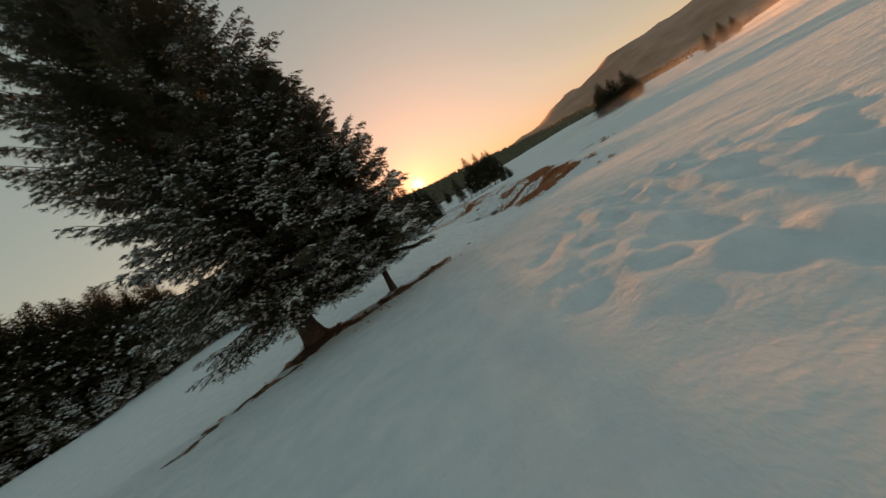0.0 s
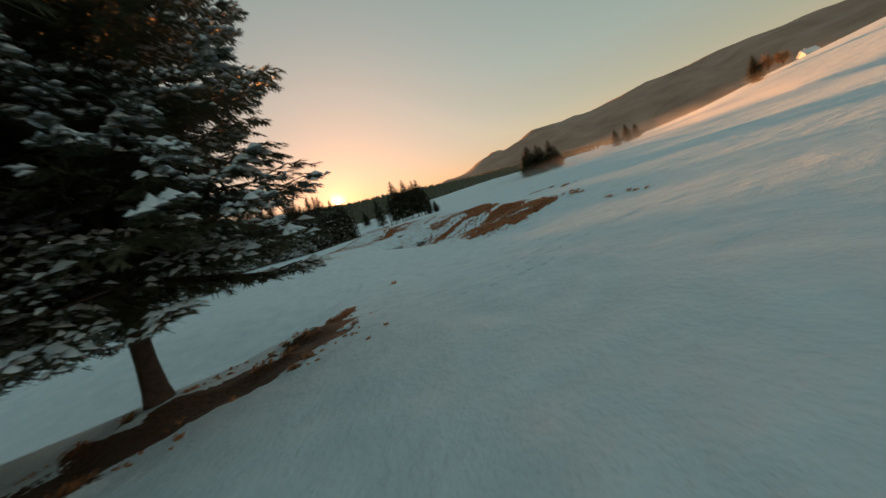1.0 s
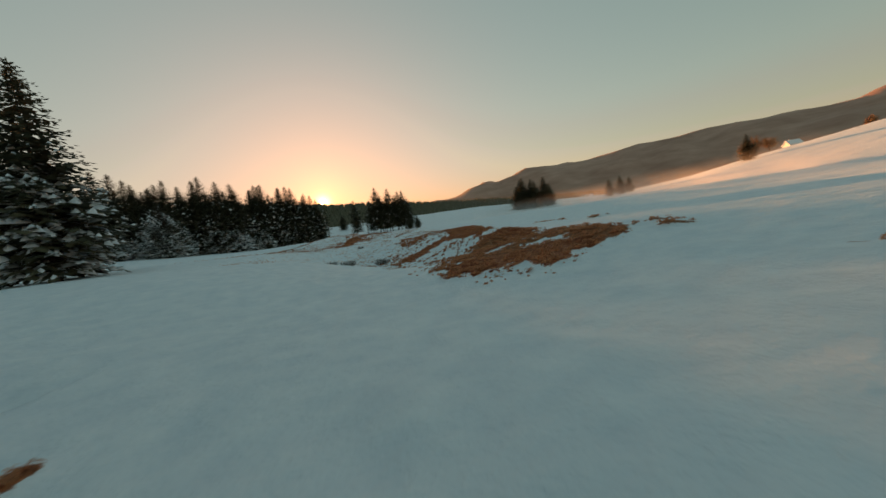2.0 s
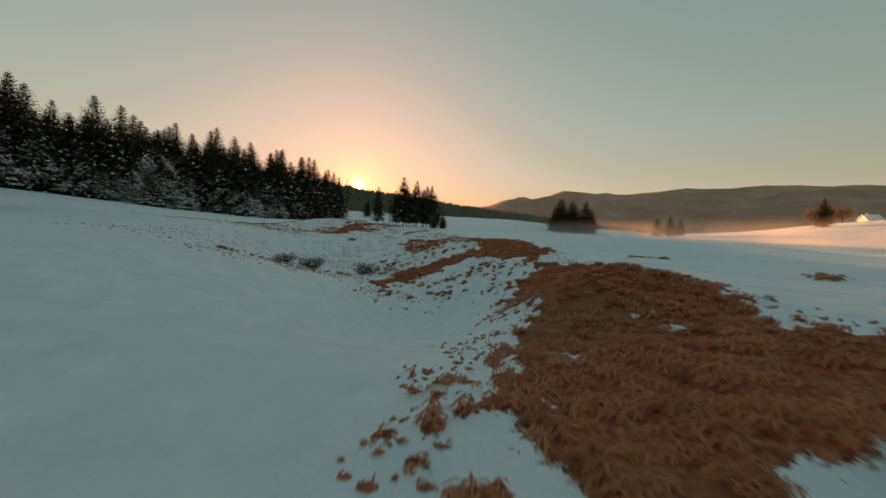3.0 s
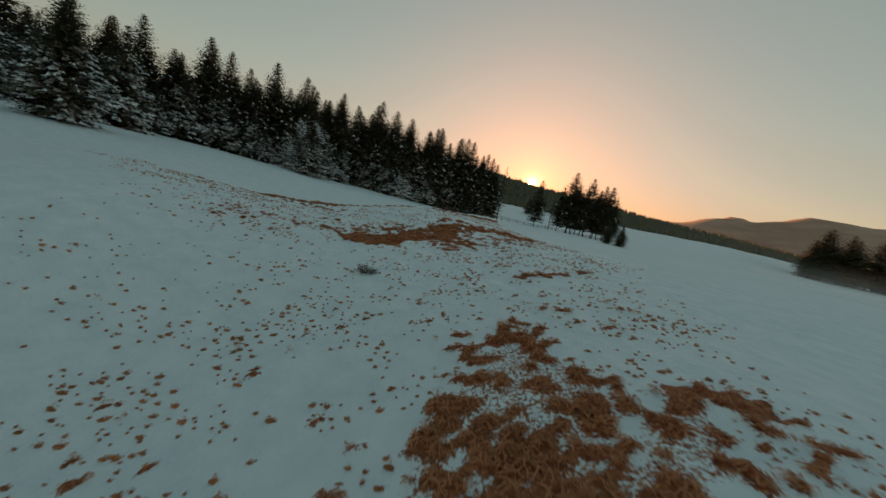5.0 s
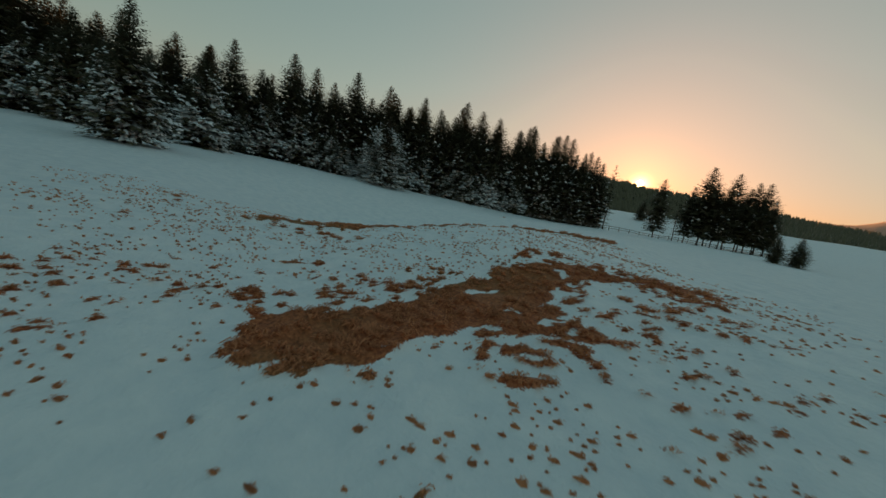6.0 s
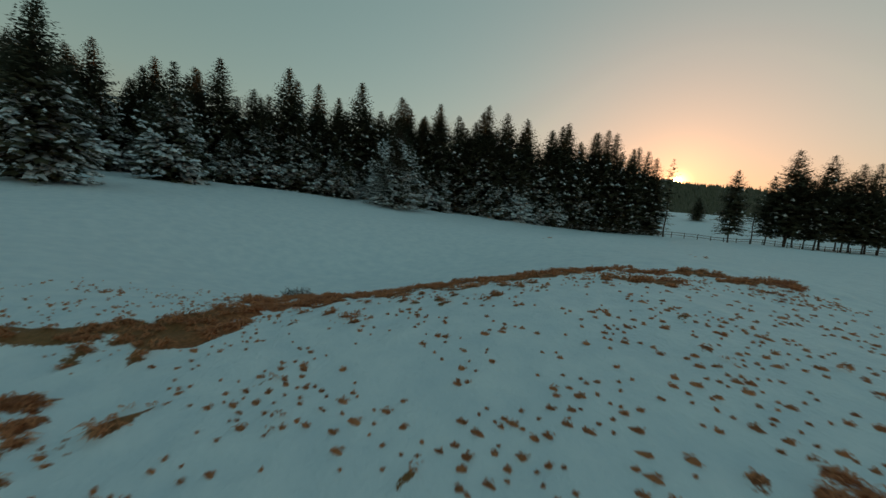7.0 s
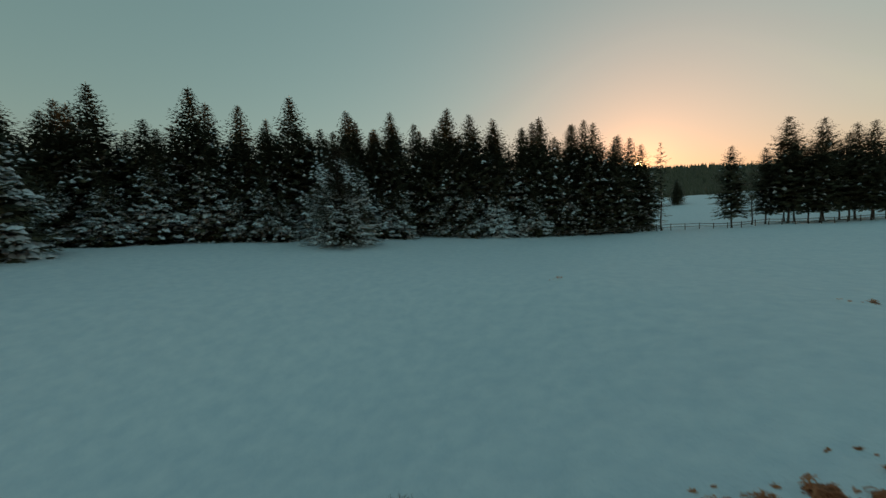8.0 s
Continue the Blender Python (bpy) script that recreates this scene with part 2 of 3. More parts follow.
def mix(n, l, fac, a, b):
    m = n.new("ShaderNodeMix")
    m.data_type = "RGBA"
    for sock, v in ((m.inputs[0], fac), (m.inputs[6], a), (m.inputs[7], b)):
        if isinstance(v, (int, float)):
            sock.default_value = v
        elif isinstance(v, tuple):
            sock.default_value = (*v, 1)
        else:
            l.new(v, sock)
    return m.outputs[2]


def plain(name, c0, c1, scale, rough=0.8, bump=0.3, dist=0.02, vary=0.0):
    m, n, l, b = mat(name)
    co = n.new("ShaderNodeTexCoord").outputs["Object"]
    big, small = noise_node(n, l, scale * 0.2, 3, co), noise_node(n, l, scale, 6, co)
    two = n.new("ShaderNodeMath")
    two.operation = "MULTIPLY_ADD"
    l.new(small.outputs[0], two.inputs[0])
    two.inputs[1].default_value = 0.6
    half = n.new("ShaderNodeMath")
    half.operation = "MULTIPLY"
    l.new(big.outputs[0], half.inputs[0])
    half.inputs[1].default_value = 0.4
    l.new(half.outputs[0], two.inputs[2])
    if vary:
        isl, own = n.new("ShaderNodeNewGeometry"), n.new("ShaderNodeMath")
        own.operation = "MULTIPLY_ADD"
        l.new(isl.outputs["Random Per Island"], own.inputs[0])
        own.inputs[1].default_value = vary
        l.new(two.outputs[0], own.inputs[2])
        two = own
    l.new(ramp(n, l, two.outputs[0], ((0.3, c0), (0.7, c1))).outputs[0], b.inputs["Base Color"])
    b.inputs["Roughness"].default_value = rough
    bu = n.new("ShaderNodeBump")
    bu.inputs["Strength"].default_value, bu.inputs["Distance"].default_value = bump, dist
    l.new(small.outputs[0], bu.inputs["Height"])
    l.new(bu.outputs[0], b.inputs["Normal"])
    return m


def thin_light(m, share, colour):
    """Lets light through thin blades."""
    n, l = m.node_tree.nodes, m.node_tree.links
    tr, mx = n.new("ShaderNodeBsdfTranslucent"), n.new("ShaderNodeMixShader")
    tr.inputs["Color"].default_value = (*colour, 1)
    mx.inputs[0].default_value = share
    l.new(n["Principled BSDF"].outputs[0], mx.inputs[1])
    l.new(tr.outputs[0], mx.inputs[2])
    l.new(mx.outputs[0], n["Material Output"].inputs["Surface"])


def ground_material():
    m, n, l, b = mat("snowy_meadow")
    co = n.new("ShaderNodeTexCoord").outputs["Object"]

    def attr(name):
        a = n.new("ShaderNodeAttribute")
        a.attribute_name = name
        return a.outputs["Fac"]

    fine, mid, wide = noise_node(n, l, 14, 5, co), noise_node(n, l, 1.6, 5, co), noise_node(n, l, 0.12, 3, co)
    snow = ramp(n, l, mid.outputs[0], ((0.3, (0.60, 0.735, 0.825)), (0.7, (0.72, 0.83, 0.895))))
    grass = ramp(n, l, fine.outputs[0], ((0.3, (0.13, 0.034, 0.017)), (0.52, (0.34, 0.10, 0.044)), (0.75, (0.6, 0.22, 0.095))))
    olive = mix(n, l, ramp(n, l, wide.outputs[0], ((0.48, (0, 0, 0)), (0.64, (0.85, 0.85, 0.85)))).outputs[0], grass.outputs[0], (0.19, 0.115, 0.048))
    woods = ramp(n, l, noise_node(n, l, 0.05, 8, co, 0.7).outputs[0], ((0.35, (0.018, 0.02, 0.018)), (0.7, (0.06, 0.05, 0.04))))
    # far ridge: brown woods, base colour paled and warmed to stand for sunlit haze
    hazy_hills = ramp(n, l, noise_node(n, l, 0.006, 8, co, 0.65).outputs[0], ((0.35, (0.34, 0.18, 0.13)), (0.65, (0.50, 0.30, 0.23))))
    ragged = n.new("ShaderNodeMath")
    ragged.operation = "MULTIPLY_ADD"
    l.new(noise_node(n, l, 16, 5, co, 0.7).outputs[0], ragged.inputs[0])
    ragged.inputs[1].default_value = 1.7
    ragged.inputs[2].default_value = -0.85
    frayed = n.new("ShaderNodeMath")
    l.new(ragged.outputs[0], frayed.inputs[0])
    l.new(attr("grass"), frayed.inputs[1])
    edge = ramp(n, l, frayed.outputs[0], ((0.44, (0, 0, 0)), (0.6, (1, 1, 1))))
    earth = ramp(n, l, fine.outputs[0], ((0.3, (0.05, 0.024, 0.016)), (0.7, (0.15, 0.072, 0.044))))
    c = mix(n, l, edge.outputs[0], snow.outputs[0], mix(n, l, attr("soil"), olive, earth.outputs[0]))
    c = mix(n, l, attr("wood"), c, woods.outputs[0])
    c = mix(n, l, attr("hill"), c, hazy_hills.outputs[0])
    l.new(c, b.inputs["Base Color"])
    b.inputs["Roughness"].default_value = 0.75
    b.inputs["Specular IOR Level"].default_value = 0.25
    h = n.new("ShaderNodeMath")
    h.operation = "MULTIPLY_ADD"
    l.new(fine.outputs[0], h.inputs[0])
    h.inputs[1].default_value = 0.25
    l.new(mid.outputs[0], h.inputs[2])
    bu = n.new("ShaderNodeBump")
    bu.inputs["Strength"].default_value, bu.inputs["Distance"].default_value = 0.7, 0.14
    l.new(h.outputs[0], bu.inputs["Height"])
    l.new(bu.outputs[0], b.inputs["Normal"])
    return m


GROUND = ground_material()
NEEDLES = plain("spruce_needles", (0.045, 0.05, 0.03), (0.13, 0.12, 0.066), 3.0, 0.7)
SNOW = plain("branch_snow", (0.66, 0.74, 0.81), (0.80, 0.85, 0.89), 6.0, 0.7)
BARK = plain("spruce_bark", (0.035, 0.022, 0.017), (0.12, 0.07, 0.05), 9.0, 0.9, 0.8, 0.04)
STRAW = plain("dry_grass", (0.17, 0.06, 0.036), (0.72, 0.32, 0.165), 2.6, 0.85, vary=0.22)
thin_light(STRAW, 0.4, (0.7, 0.26, 0.1))
TWIG = plain("bare_twigs", (0.05, 0.03, 0.022), (0.13, 0.085, 0.06), 5.0, 0.9)
TIMBER = plain("weathered_timber", (0.06, 0.048, 0.04), (0.16, 0.13, 0.11), 8.0, 0.9)
RENDERED = plain("white_render", (0.62, 0.60, 0.57), (0.80, 0.78, 0.74), 1.0, 0.8)


# ---------------------------------------------------------------- mesh helpers
def mesh_object(name, verts, faces, material, parent=None, smooth=False, label=""):
    me = bpy.data.meshes.new(name)
    verts, faces = np.asarray(verts, np.float32), np.asarray(faces, np.int32)
    me.vertices.add(len(verts))
    me.vertices.foreach_set("co", verts.ravel())
    k = faces.shape[1]
    me.loops.add(faces.size)
    me.loops.foreach_set("vertex_index", faces.ravel())
    me.polygons.add(len(faces))
    me.polygons.foreach_set("loop_start", np.arange(0, faces.size, k, dtype=np.int32))
    if smooth:
        me.polygons.foreach_set("use_smooth", np.ones(len(faces), bool))
    me.update(calc_edges=True)
    me.materials.append(material)
    ob = new(name, me)
    if parent is not None:
        ob.parent = parent
    return tagged(ob, label=label)


def part(name, bm, material, parent, label=""):
    me = bpy.data.meshes.new(name)
    bm.to_mesh(me)
    bm.free()
    me.materials.append(material)
    ob = new(name, me)
    if parent is not None:
        ob.parent = parent
    return tagged(ob, label=label)


def unit(v):
    return v / (np.linalg.norm(v, axis=-1, keepdims=True) + 1e-9)


def kites(p, d, length, width, lift=0.4, cheap=False):
    """Small roof-shaped sprays: base p, way d, with a raised ridge."""
    up0 = np.array((0.0, 0.0, 1.0))
    d = unit(d)
    side = unit(np.cross(d, up0))
    up = np.cross(side, d)
    length, width = np.broadcast_to(length, len(p))[:, None], np.broadcast_to(width, len(p))[:, None]
    mid = p + d * length * 0.42
    v = np.stack([p, mid - side * width - up * width * 0.25, mid + side * width - up * width * 0.25, p + d * length, mid + up * width * lift], 1)
    if cheap:
        f = np.arange(len(p))[:, None, None] * 4 + np.array(((0, 3, 1), (0, 2, 3)))[None]
        return v[:, :4].reshape(-1, 3), f.reshape(-1, 3)
    base = np.arange(len(p))[:, None, None] * 5
    f = base + np.array(((0, 4, 1), (4, 3, 1), (0, 2, 4), (4, 2, 3)))[None]
    return v.reshape(-1, 3), f.reshape(-1, 3)


def pillows(p, d, length, width, r):
    """Small rounded lumps of snow lying along d."""
    d = unit(d)
    side = unit(np.cross(d, (0.0, 0.0, 1.0)))
    up = np.cross(side, d)
    length, width = length[:, None], width[:, None]
    mid = p + d * length * 0.5
    v = []
    for k in range(6):
        q = 2 * math.pi * k / 6
        v.append(mid + (d * length * 0.5 * math.cos(q) + side * width * math.sin(q)) * r.uniform(0.7, 1.2, (len(p), 1)) - up * width * 0.25)
    v.append(mid + up * width * 0.75)
    f = np.arange(len(p))[:, None, None] * 7 + np.array([(k, (k + 1) % 6, 6) for k in range(6)])[None]
    return np.stack(v, 1).reshape(-1, 3), f.reshape(-1, 3)


def sprays(p, d, length, width):
    """Frayed needle sprays: a middle blade and four side blades."""
    d = unit(d)
    side = unit(np.cross(d, (0.0, 0.0, 1.0)))
    length, width = length[:, None], width[:, None]
    out = []
    for at, turn, size in ((0.0, 0.0, 1.0), (0.1, 0.75, 0.62), (0.15, -0.75, 0.62), (0.4, 0.6, 0.5), (0.45, -0.6, 0.5)):
        way = d * math.cos(turn) + side * math.sin(turn)
        across = unit(np.cross(way, (0.0, 0.0, 1.0))) * width
        a = p + d * length * at
        out.append(np.stack([a - across, a + across, a + way * length * size - np.array((0, 0, 0.12)) * length * abs(turn)], 1))
    v = np.concatenate(out).reshape(-1, 3)
    return v, np.arange(len(v)).reshape(-1, 3)


def tube(points, radii, sides=6, close=True):
    """A tapered tube along points."""
    pts, v, f = np.asarray(points, float), [], []
    along = np.gradient(pts, axis=0)
    for n, (p, r) in enumerate(zip(pts, radii)):
        a = along[n] / (np.linalg.norm(along[n]) + 1e-9)
        s = np.cross(a, (0.31, 0.91, 0.27))
        s /= np.linalg.norm(s)
        u = np.cross(a, s)
        for k in range(sides):
            q = 2 * math.pi * k / sides
            v.append(p + r * (math.cos(q) * s + math.sin(q) * u))
    for n in range(len(pts) - 1):
        for k in range(sides):
            a, b = n * sides + k, n * sides + (k + 1) % sides
            f += [(a, b, b + sides), (a, b + sides, a + sides)]
    return np.array(v), np.array(f)


def joined(some):
    vs, fs, at = [], [], 0
    for v, f in some:
        vs.append(v)
        fs.append(f + at)
        at += len(v)
    return np.concatenate(vs), np.concatenate(fs)


# ---------------------------------------------------------------- ground
def spaced(lo, hi, fine0, fine1, cell, grow):
    mid = list(np.arange(fine0, fine1 + cell * 0.5, cell))
    up, s = [], cell
    v = mid[-1]
    while v < hi:
        s *= grow
        v += s
        up.append(v)
    down, s, v = [], cell, mid[0]
    while v > lo:
        s *= grow
        v -= s
        down.append(v)
    return np.array(down[::-1] + mid + up)


# footprints pressed into the snow: start, step, count
TRAILS = ((-1.2, 19.45, 0.4, 0.09, 7), (-0.75, 19.1, 0.3, -0.01, 6), (1.5, 20.0, 0.42, 0.06, 8), (0.3, 20.35, 0.5, 0.2, 6), (-3.0, 21.4, 0.13, 0.4, 9), (1.0, 23.0, 0.5, 0.1, 8), (2.6, 21.4, 0.6, 0.35, 7))


def footprints():
    out = []
    for x, y, dx, dy, k in TRAILS:
        for n in range(k):
            side = 1 if n % 2 else -1
            out.append((x + dx * n - dy * 0.1 * side + rng.uniform(-0.06, 0.06), y + dy * n + dx * 0.1 * side + rng.uniform(-0.06, 0.06)))
    return out


def build_ground():
    xs, ys = spaced(-3300, 3300, -9, 16, 0.19, 1.06), spaced(-900, 3600, 2.5, 98, 0.19, 1.06)
    # finer where footprints are pressed
    xs = np.union1d(xs, 0.5 * (xs[1:] + xs[:-1])[(xs[1:] > -5) & (xs[1:] < 6)])
    ys = np.union1d(ys, 0.5 * (ys[1:] + ys[:-1])[(ys[1:] > 18.5) & (ys[1:] < 29)])
    xs = np.union1d(xs, 0.5 * (xs[1:] + xs[:-1])[(xs[1:] > -2) & (xs[1:] < 3.5)])
    ys = np.union1d(ys, 0.5 * (ys[1:] + ys[:-1])[(ys[1:] > 18.7) & (ys[1:] < 22)])
    gx, gy = np.meshgrid(xs, ys)
    z = ground_z(gx, gy)
    g = np.zeros_like(z)
    hump = np.zeros_like(z)
    for tx, ty, ts in zip(*TUSSOCKS[:3]):
        if ts < 0.085:
            continue
        i0, i1 = np.searchsorted(xs, (tx - 2.4 * ts, tx + 2.4 * ts))
        j0, j1 = np.searchsorted(ys, (ty - 2.4 * ts, ty + 2.4 * ts))
        if i1 > i0 and j1 > j0:
            d = np.hypot(gx[j0:j1, i0:i1] - tx, gy[j0:j1, i0:i1] - ty) / ts
            g[j0:j1, i0:i1] = np.maximum(g[j0:j1, i0:i1], step(1.2, 0.65, d))
            hump[j0:j1, i0:i1] = np.maximum(hump[j0:j1, i0:i1], step(2.2, 0.2, d))
    solid = cover(gx, gy) * step(60, 25, np.abs(gx - 3))
    fleck = 0.5 * vnoise(gx, gy, 1.0, 23) + 0.5 * vnoise(gx, gy, 0.45, 24)
    g = np.maximum(g, step(0.66, 0.82, solid) * step(0.17, 0.26, fleck - 0.11 * step(68, 72, gy)))
    z = z + 0.08 * hump
    z = z + turf(gx, gy)
    # trampled, wind-cut snow
    rough = step(4.6, 1.5, np.hypot(gx - 1.6, (gy - 8) * 0.6))
    z = z + rough * (vnoise(gx, gy * 0.6, 0.36, 41) + 0.5 * vnoise(gx, gy, 0.24, 42) - 0.75) * 0.24
    for fx, fy in footprints():
        d2 = ((gx - fx) * 0.7) ** 2 + ((gy - fy) * 1.5) ** 2
        z = z - 0.12 * step(0.07, 0.042, np.sqrt(d2)) + 0.012 * np.exp(-((np.sqrt(d2) - 0.085) ** 2) / (2 * 0.03**2))
    nx, ny = len(xs), len(ys)
    i = (np.arange(ny - 1)[:, None] * nx + np.arange(nx - 1)[None]).ravel()
    faces = np.stack([i, i + 1, i + nx + 1, i + nx], 1)
    ob = mesh_object("ground", np.stack([gx, gy, z], -1).reshape(-1, 3), faces, GROUND, smooth=True)
    tagged(ob, "snow-covered rolling meadow with bare brown grass patches", "ground", kind="structure")
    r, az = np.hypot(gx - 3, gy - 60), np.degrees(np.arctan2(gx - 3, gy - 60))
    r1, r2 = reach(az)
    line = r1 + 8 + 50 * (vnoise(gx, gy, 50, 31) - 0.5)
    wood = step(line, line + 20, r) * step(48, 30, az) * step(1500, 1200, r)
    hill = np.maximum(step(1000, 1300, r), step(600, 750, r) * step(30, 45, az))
    soil = step(-3.2, -4.4, gx) * step(23.4, 21.6, gy)
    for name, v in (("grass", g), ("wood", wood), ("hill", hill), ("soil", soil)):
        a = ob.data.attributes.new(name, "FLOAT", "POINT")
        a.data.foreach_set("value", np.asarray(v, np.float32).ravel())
    return ob


ground = build_ground()


def gz(x, y):
    return float(ground_z(x, y))


# ---------------------------------------------------------------- spruces
def spruce(name, seed, height, radius, clear, gap, around, twigs, sub, snow, full=0.5, trunk=0.25, sparse=0.0, power=0.8):
    """A spruce: trunk, limbs, needle crown and the snow on it. full: how far up the crown stays wide."""
    r = np.random.default_rng(seed)
    top = new(name)
    limbs, caps, kp, kd, kl, kw, kz = [], [], [], [], [], [], []
    z = clear
    while z < height - 0.25:
        t = (z - clear) / (height - clear)
        wide = radius * min(1.0, ((1 - t) / (1 - full)) ** power) * min(1.0, (0.85 if sub else 0.75) + 1.5 * t)
        for k in range(around):
            if r.random() < sparse:
                continue
            q = 2 * math.pi * (k + r.uniform(-0.35, 0.35)) / around + z * 2.4
            length = max(0.18, wide * r.uniform(0.72, 1.1))
            rise, sag = 0.06 + 0.5 * t, (0.52 if sub else 0.36) * (1 - t) ** (2 if sub else 1) + 0.05
            out = np.array((math.cos(q), math.sin(q), 0.0))
            z0 = z + r.uniform(-0.4, 0.4) * gap
            s = np.linspace(0, 1, 6)
            curve = out[None] * (s * length)[:, None]
            curve[:, 2] = z0 + (rise * s - sag * s**2 + (0.34 if sub else 0.16) * (1 - 0.6 * t) * s**4) * length
            if sub and snow > 0.4 and z0 < 9 and vnoise(q * 1.3 + seed, z0 * 0.8, 1.0, seed + 1) > 0.6:
                a0, a1 = r.uniform(0.2, 0.5), r.uniform(0.65, 0.98)
                u = np.linspace(a0, a1, 6)
                ridge = np.stack([np.interp(u, s, curve[:, j]) for j in range(3)], 1) + r.normal(0, 0.02, (6, 3)) + (0, 0, 0.05)
                caps.append(tube(ridge, np.array((0.02, 0.06, 0.045, 0.075, 0.05, 0.015)) * r.uniform(0.9, 1.7), 5))
            limbs.append(tube(curve, 0.012 + (0.008 + 0.011 * length) * (1 - s), 3))
            n = max(3, int(twigs * length / radius) + 2)
            u = np.repeat(np.linspace(0.14, 1.0, n), 2) + r.uniform(-0.02, 0.02, 2 * n)
            u = u.clip(0, 1)
            p = np.stack([np.interp(u, s, curve[:, j]) for j in range(3)], 1)
            side = np.tile((-1.0, 1.0), n)
            across = np.array((-out[1], out[0], 0.0))
            d = out[None] * (0.55 + 0.5 * u)[:, None] + across[None] * (side * (0.95 - 0.6 * u))[:, None]
            d[:, 2] += -0.12 - 0.25 * (1 - t) + (r.uniform(-0.2, 0.25, len(u)) if sub else r.uniform(-0.35, 0.5, len(u)))
            tl = ((0.24 if sub else 0.46 * (1 - 0.5 * t)) + 0.3 * length * (1.05 - u) ** 0.7) * r.uniform(0.7, 1.25, len(u))
            tl = np.minimum(tl, 0.16 + 0.5 * length)
            if sub:
                d = unit(d)
                for m in range(sub):
                    f = (m + r.random(len(u))) / sub
                    sd = r.choice((-1.0, 1.0), len(u))
                    crs = unit(np.cross(d, (0, 0, 1.0)))
                    pd = d * 0.8 + crs * (sd * 0.55)[:, None]
                    pd[:, 2] -= r.uniform(-0.3, 0.5, len(u))
                    sl = (0.15 + 0.16 * tl * (1.1 - f)) * r.uniform(0.8, 1.3, len(u))
                    kp.append(p + d * (f * tl)[:, None])
                    kd.append(pd)
                    kl.append(sl)
                    kw.append(sl * 0.27)
                    kz.append(np.full(len(u), t))
            kp.append(p)
            kd.append(d)
            kl.append(tl)
            kw.append(tl * (0.07 if sub else 0.3))
            kz.append(np.full(len(u), t))
        z += gap * (1 - 0.45 * t) * r.uniform(0.85, 1.15)
    # leader
    kp.append(np.tile((0, 0, height - 0.9), (5, 1)))
    kd.append(np.array([(0.05 * math.cos(a), 0.05 * math.sin(a), 1) for a in np.linspace(0, 5, 5)]))
    kl.append(np.full(5, 1.0))
    kw.append(np.full(5, 0.03))
    kz.append(np.ones(5))
    p, d, ln, w, tz = (np.concatenate(a) for a in (kp, kd, kl, kw, kz))
    v, f = sprays(p, d, ln * 1.15, w * 0.42) if sub else kites(p, d, ln, w, 0.4, True)
    tagged(mesh_object("crown", v, f, NEEDLES, top, label="dark green needle branches"), kind="stuff")
    clumps = vnoise(p[:, 0] + 0.7 * p[:, 2], p[:, 1] - 0.9 * p[:, 2], (0.7 if snow < 0.4 else 1.1) if sub else 1.5, seed)
    if sub:
        pick = (r.random(len(p)) < 4.2 * snow * (1.1 - 1.3 * tz)) & (clumps > (0.5 if snow < 0.4 else 0.46)) & (ln < 0.5)
    else:
        pick = (r.random(len(p)) < 2.4 * snow * (1.1 - 1.5 * tz)) & (clumps > (0.48 if snow < 0.4 else 0.4))
    if pick.any():
        at = p[pick] + np.array((0, 0, 0.02 if sub else 0.07)) + unit(d[pick]) * ln[pick][:, None] * 0.1
        if sub:
            v, f = pillows(at, d[pick] * (1, 1, 0.6), ln[pick] * (0.95 if snow < 0.4 else 1.2), ln[pick] * r.uniform(0.15, 0.28, len(at)) * (1.0 if snow < 0.4 else 1.6), r)
        else:
            v, f = kites(at, d[pick], ln[pick] * 0.9, w[pick] * 1.0, 0.9, False)
        if caps:
            v, f = joined([(v, f), *caps])
        tagged(mesh_object("snow", v, f, SNOW, top, True, label="white snow lying on the branches"), kind="stuff")
    if sub:
        tagged(mesh_object("limb", *joined(limbs), BARK, top, label="bare brown limbs"), kind="stuff")
    hs = np.array((-0.3, 0.0, 0.25, 0.7, 1.5, height * 0.3, height * 0.6, height * 0.96))
    rs = trunk * np.array((1.9, 1.7, 1.35, 1.1, 1.0, 0.75, 0.42, 0.05))
    bend = np.stack([0.12 * np.sin(hs * 0.7 + seed), 0.1 * np.cos(hs * 0.6 + seed), hs], 1)
    bend[:, :2] -= bend[1, :2]
    mesh_object("trunk", *tube(bend, rs, 10), BARK, top, True, label="brown bark trunk flaring at the base")
    return top


def plant(kind, x, y, turn, scale, label="", group=""):
    m = pose(x, y, gz(x, y) - 0.05, 0, 0, turn) @ Matrix.Diagonal((scale, scale, scale, 1))
    ob = copy_thing(kind, pose(0, 0, 0))
    ob.matrix_basis = m
    return tagged(ob, label, "tree", group)


big = spruce("spruce_tree", 3, 26.0, 5.1, 1.9, 0.5, 10, 14, 4, 0.3, 0.35, 0.42, 0, 0.9)
big.matrix_basis = pose(-10.4, 17.4, gz(-10.4, 17.4) - 0.05)
tagged(big, "tall dark green spruce with snow-dusted drooping branches and thick trunk", "tree")
second = spruce("spruce_tree", 5, 13.0, 3.65, 2.0, 0.38, 9, 13, 6, 0.26, 0.22, 0.14, 0, 0.9)
second.matrix_basis = pose(-6.7, 19.5, gz(-6.7, 19.5) - 0.05)
tagged(second, "smaller dark spruce with snowy branches beside bare brown soil", "tree")

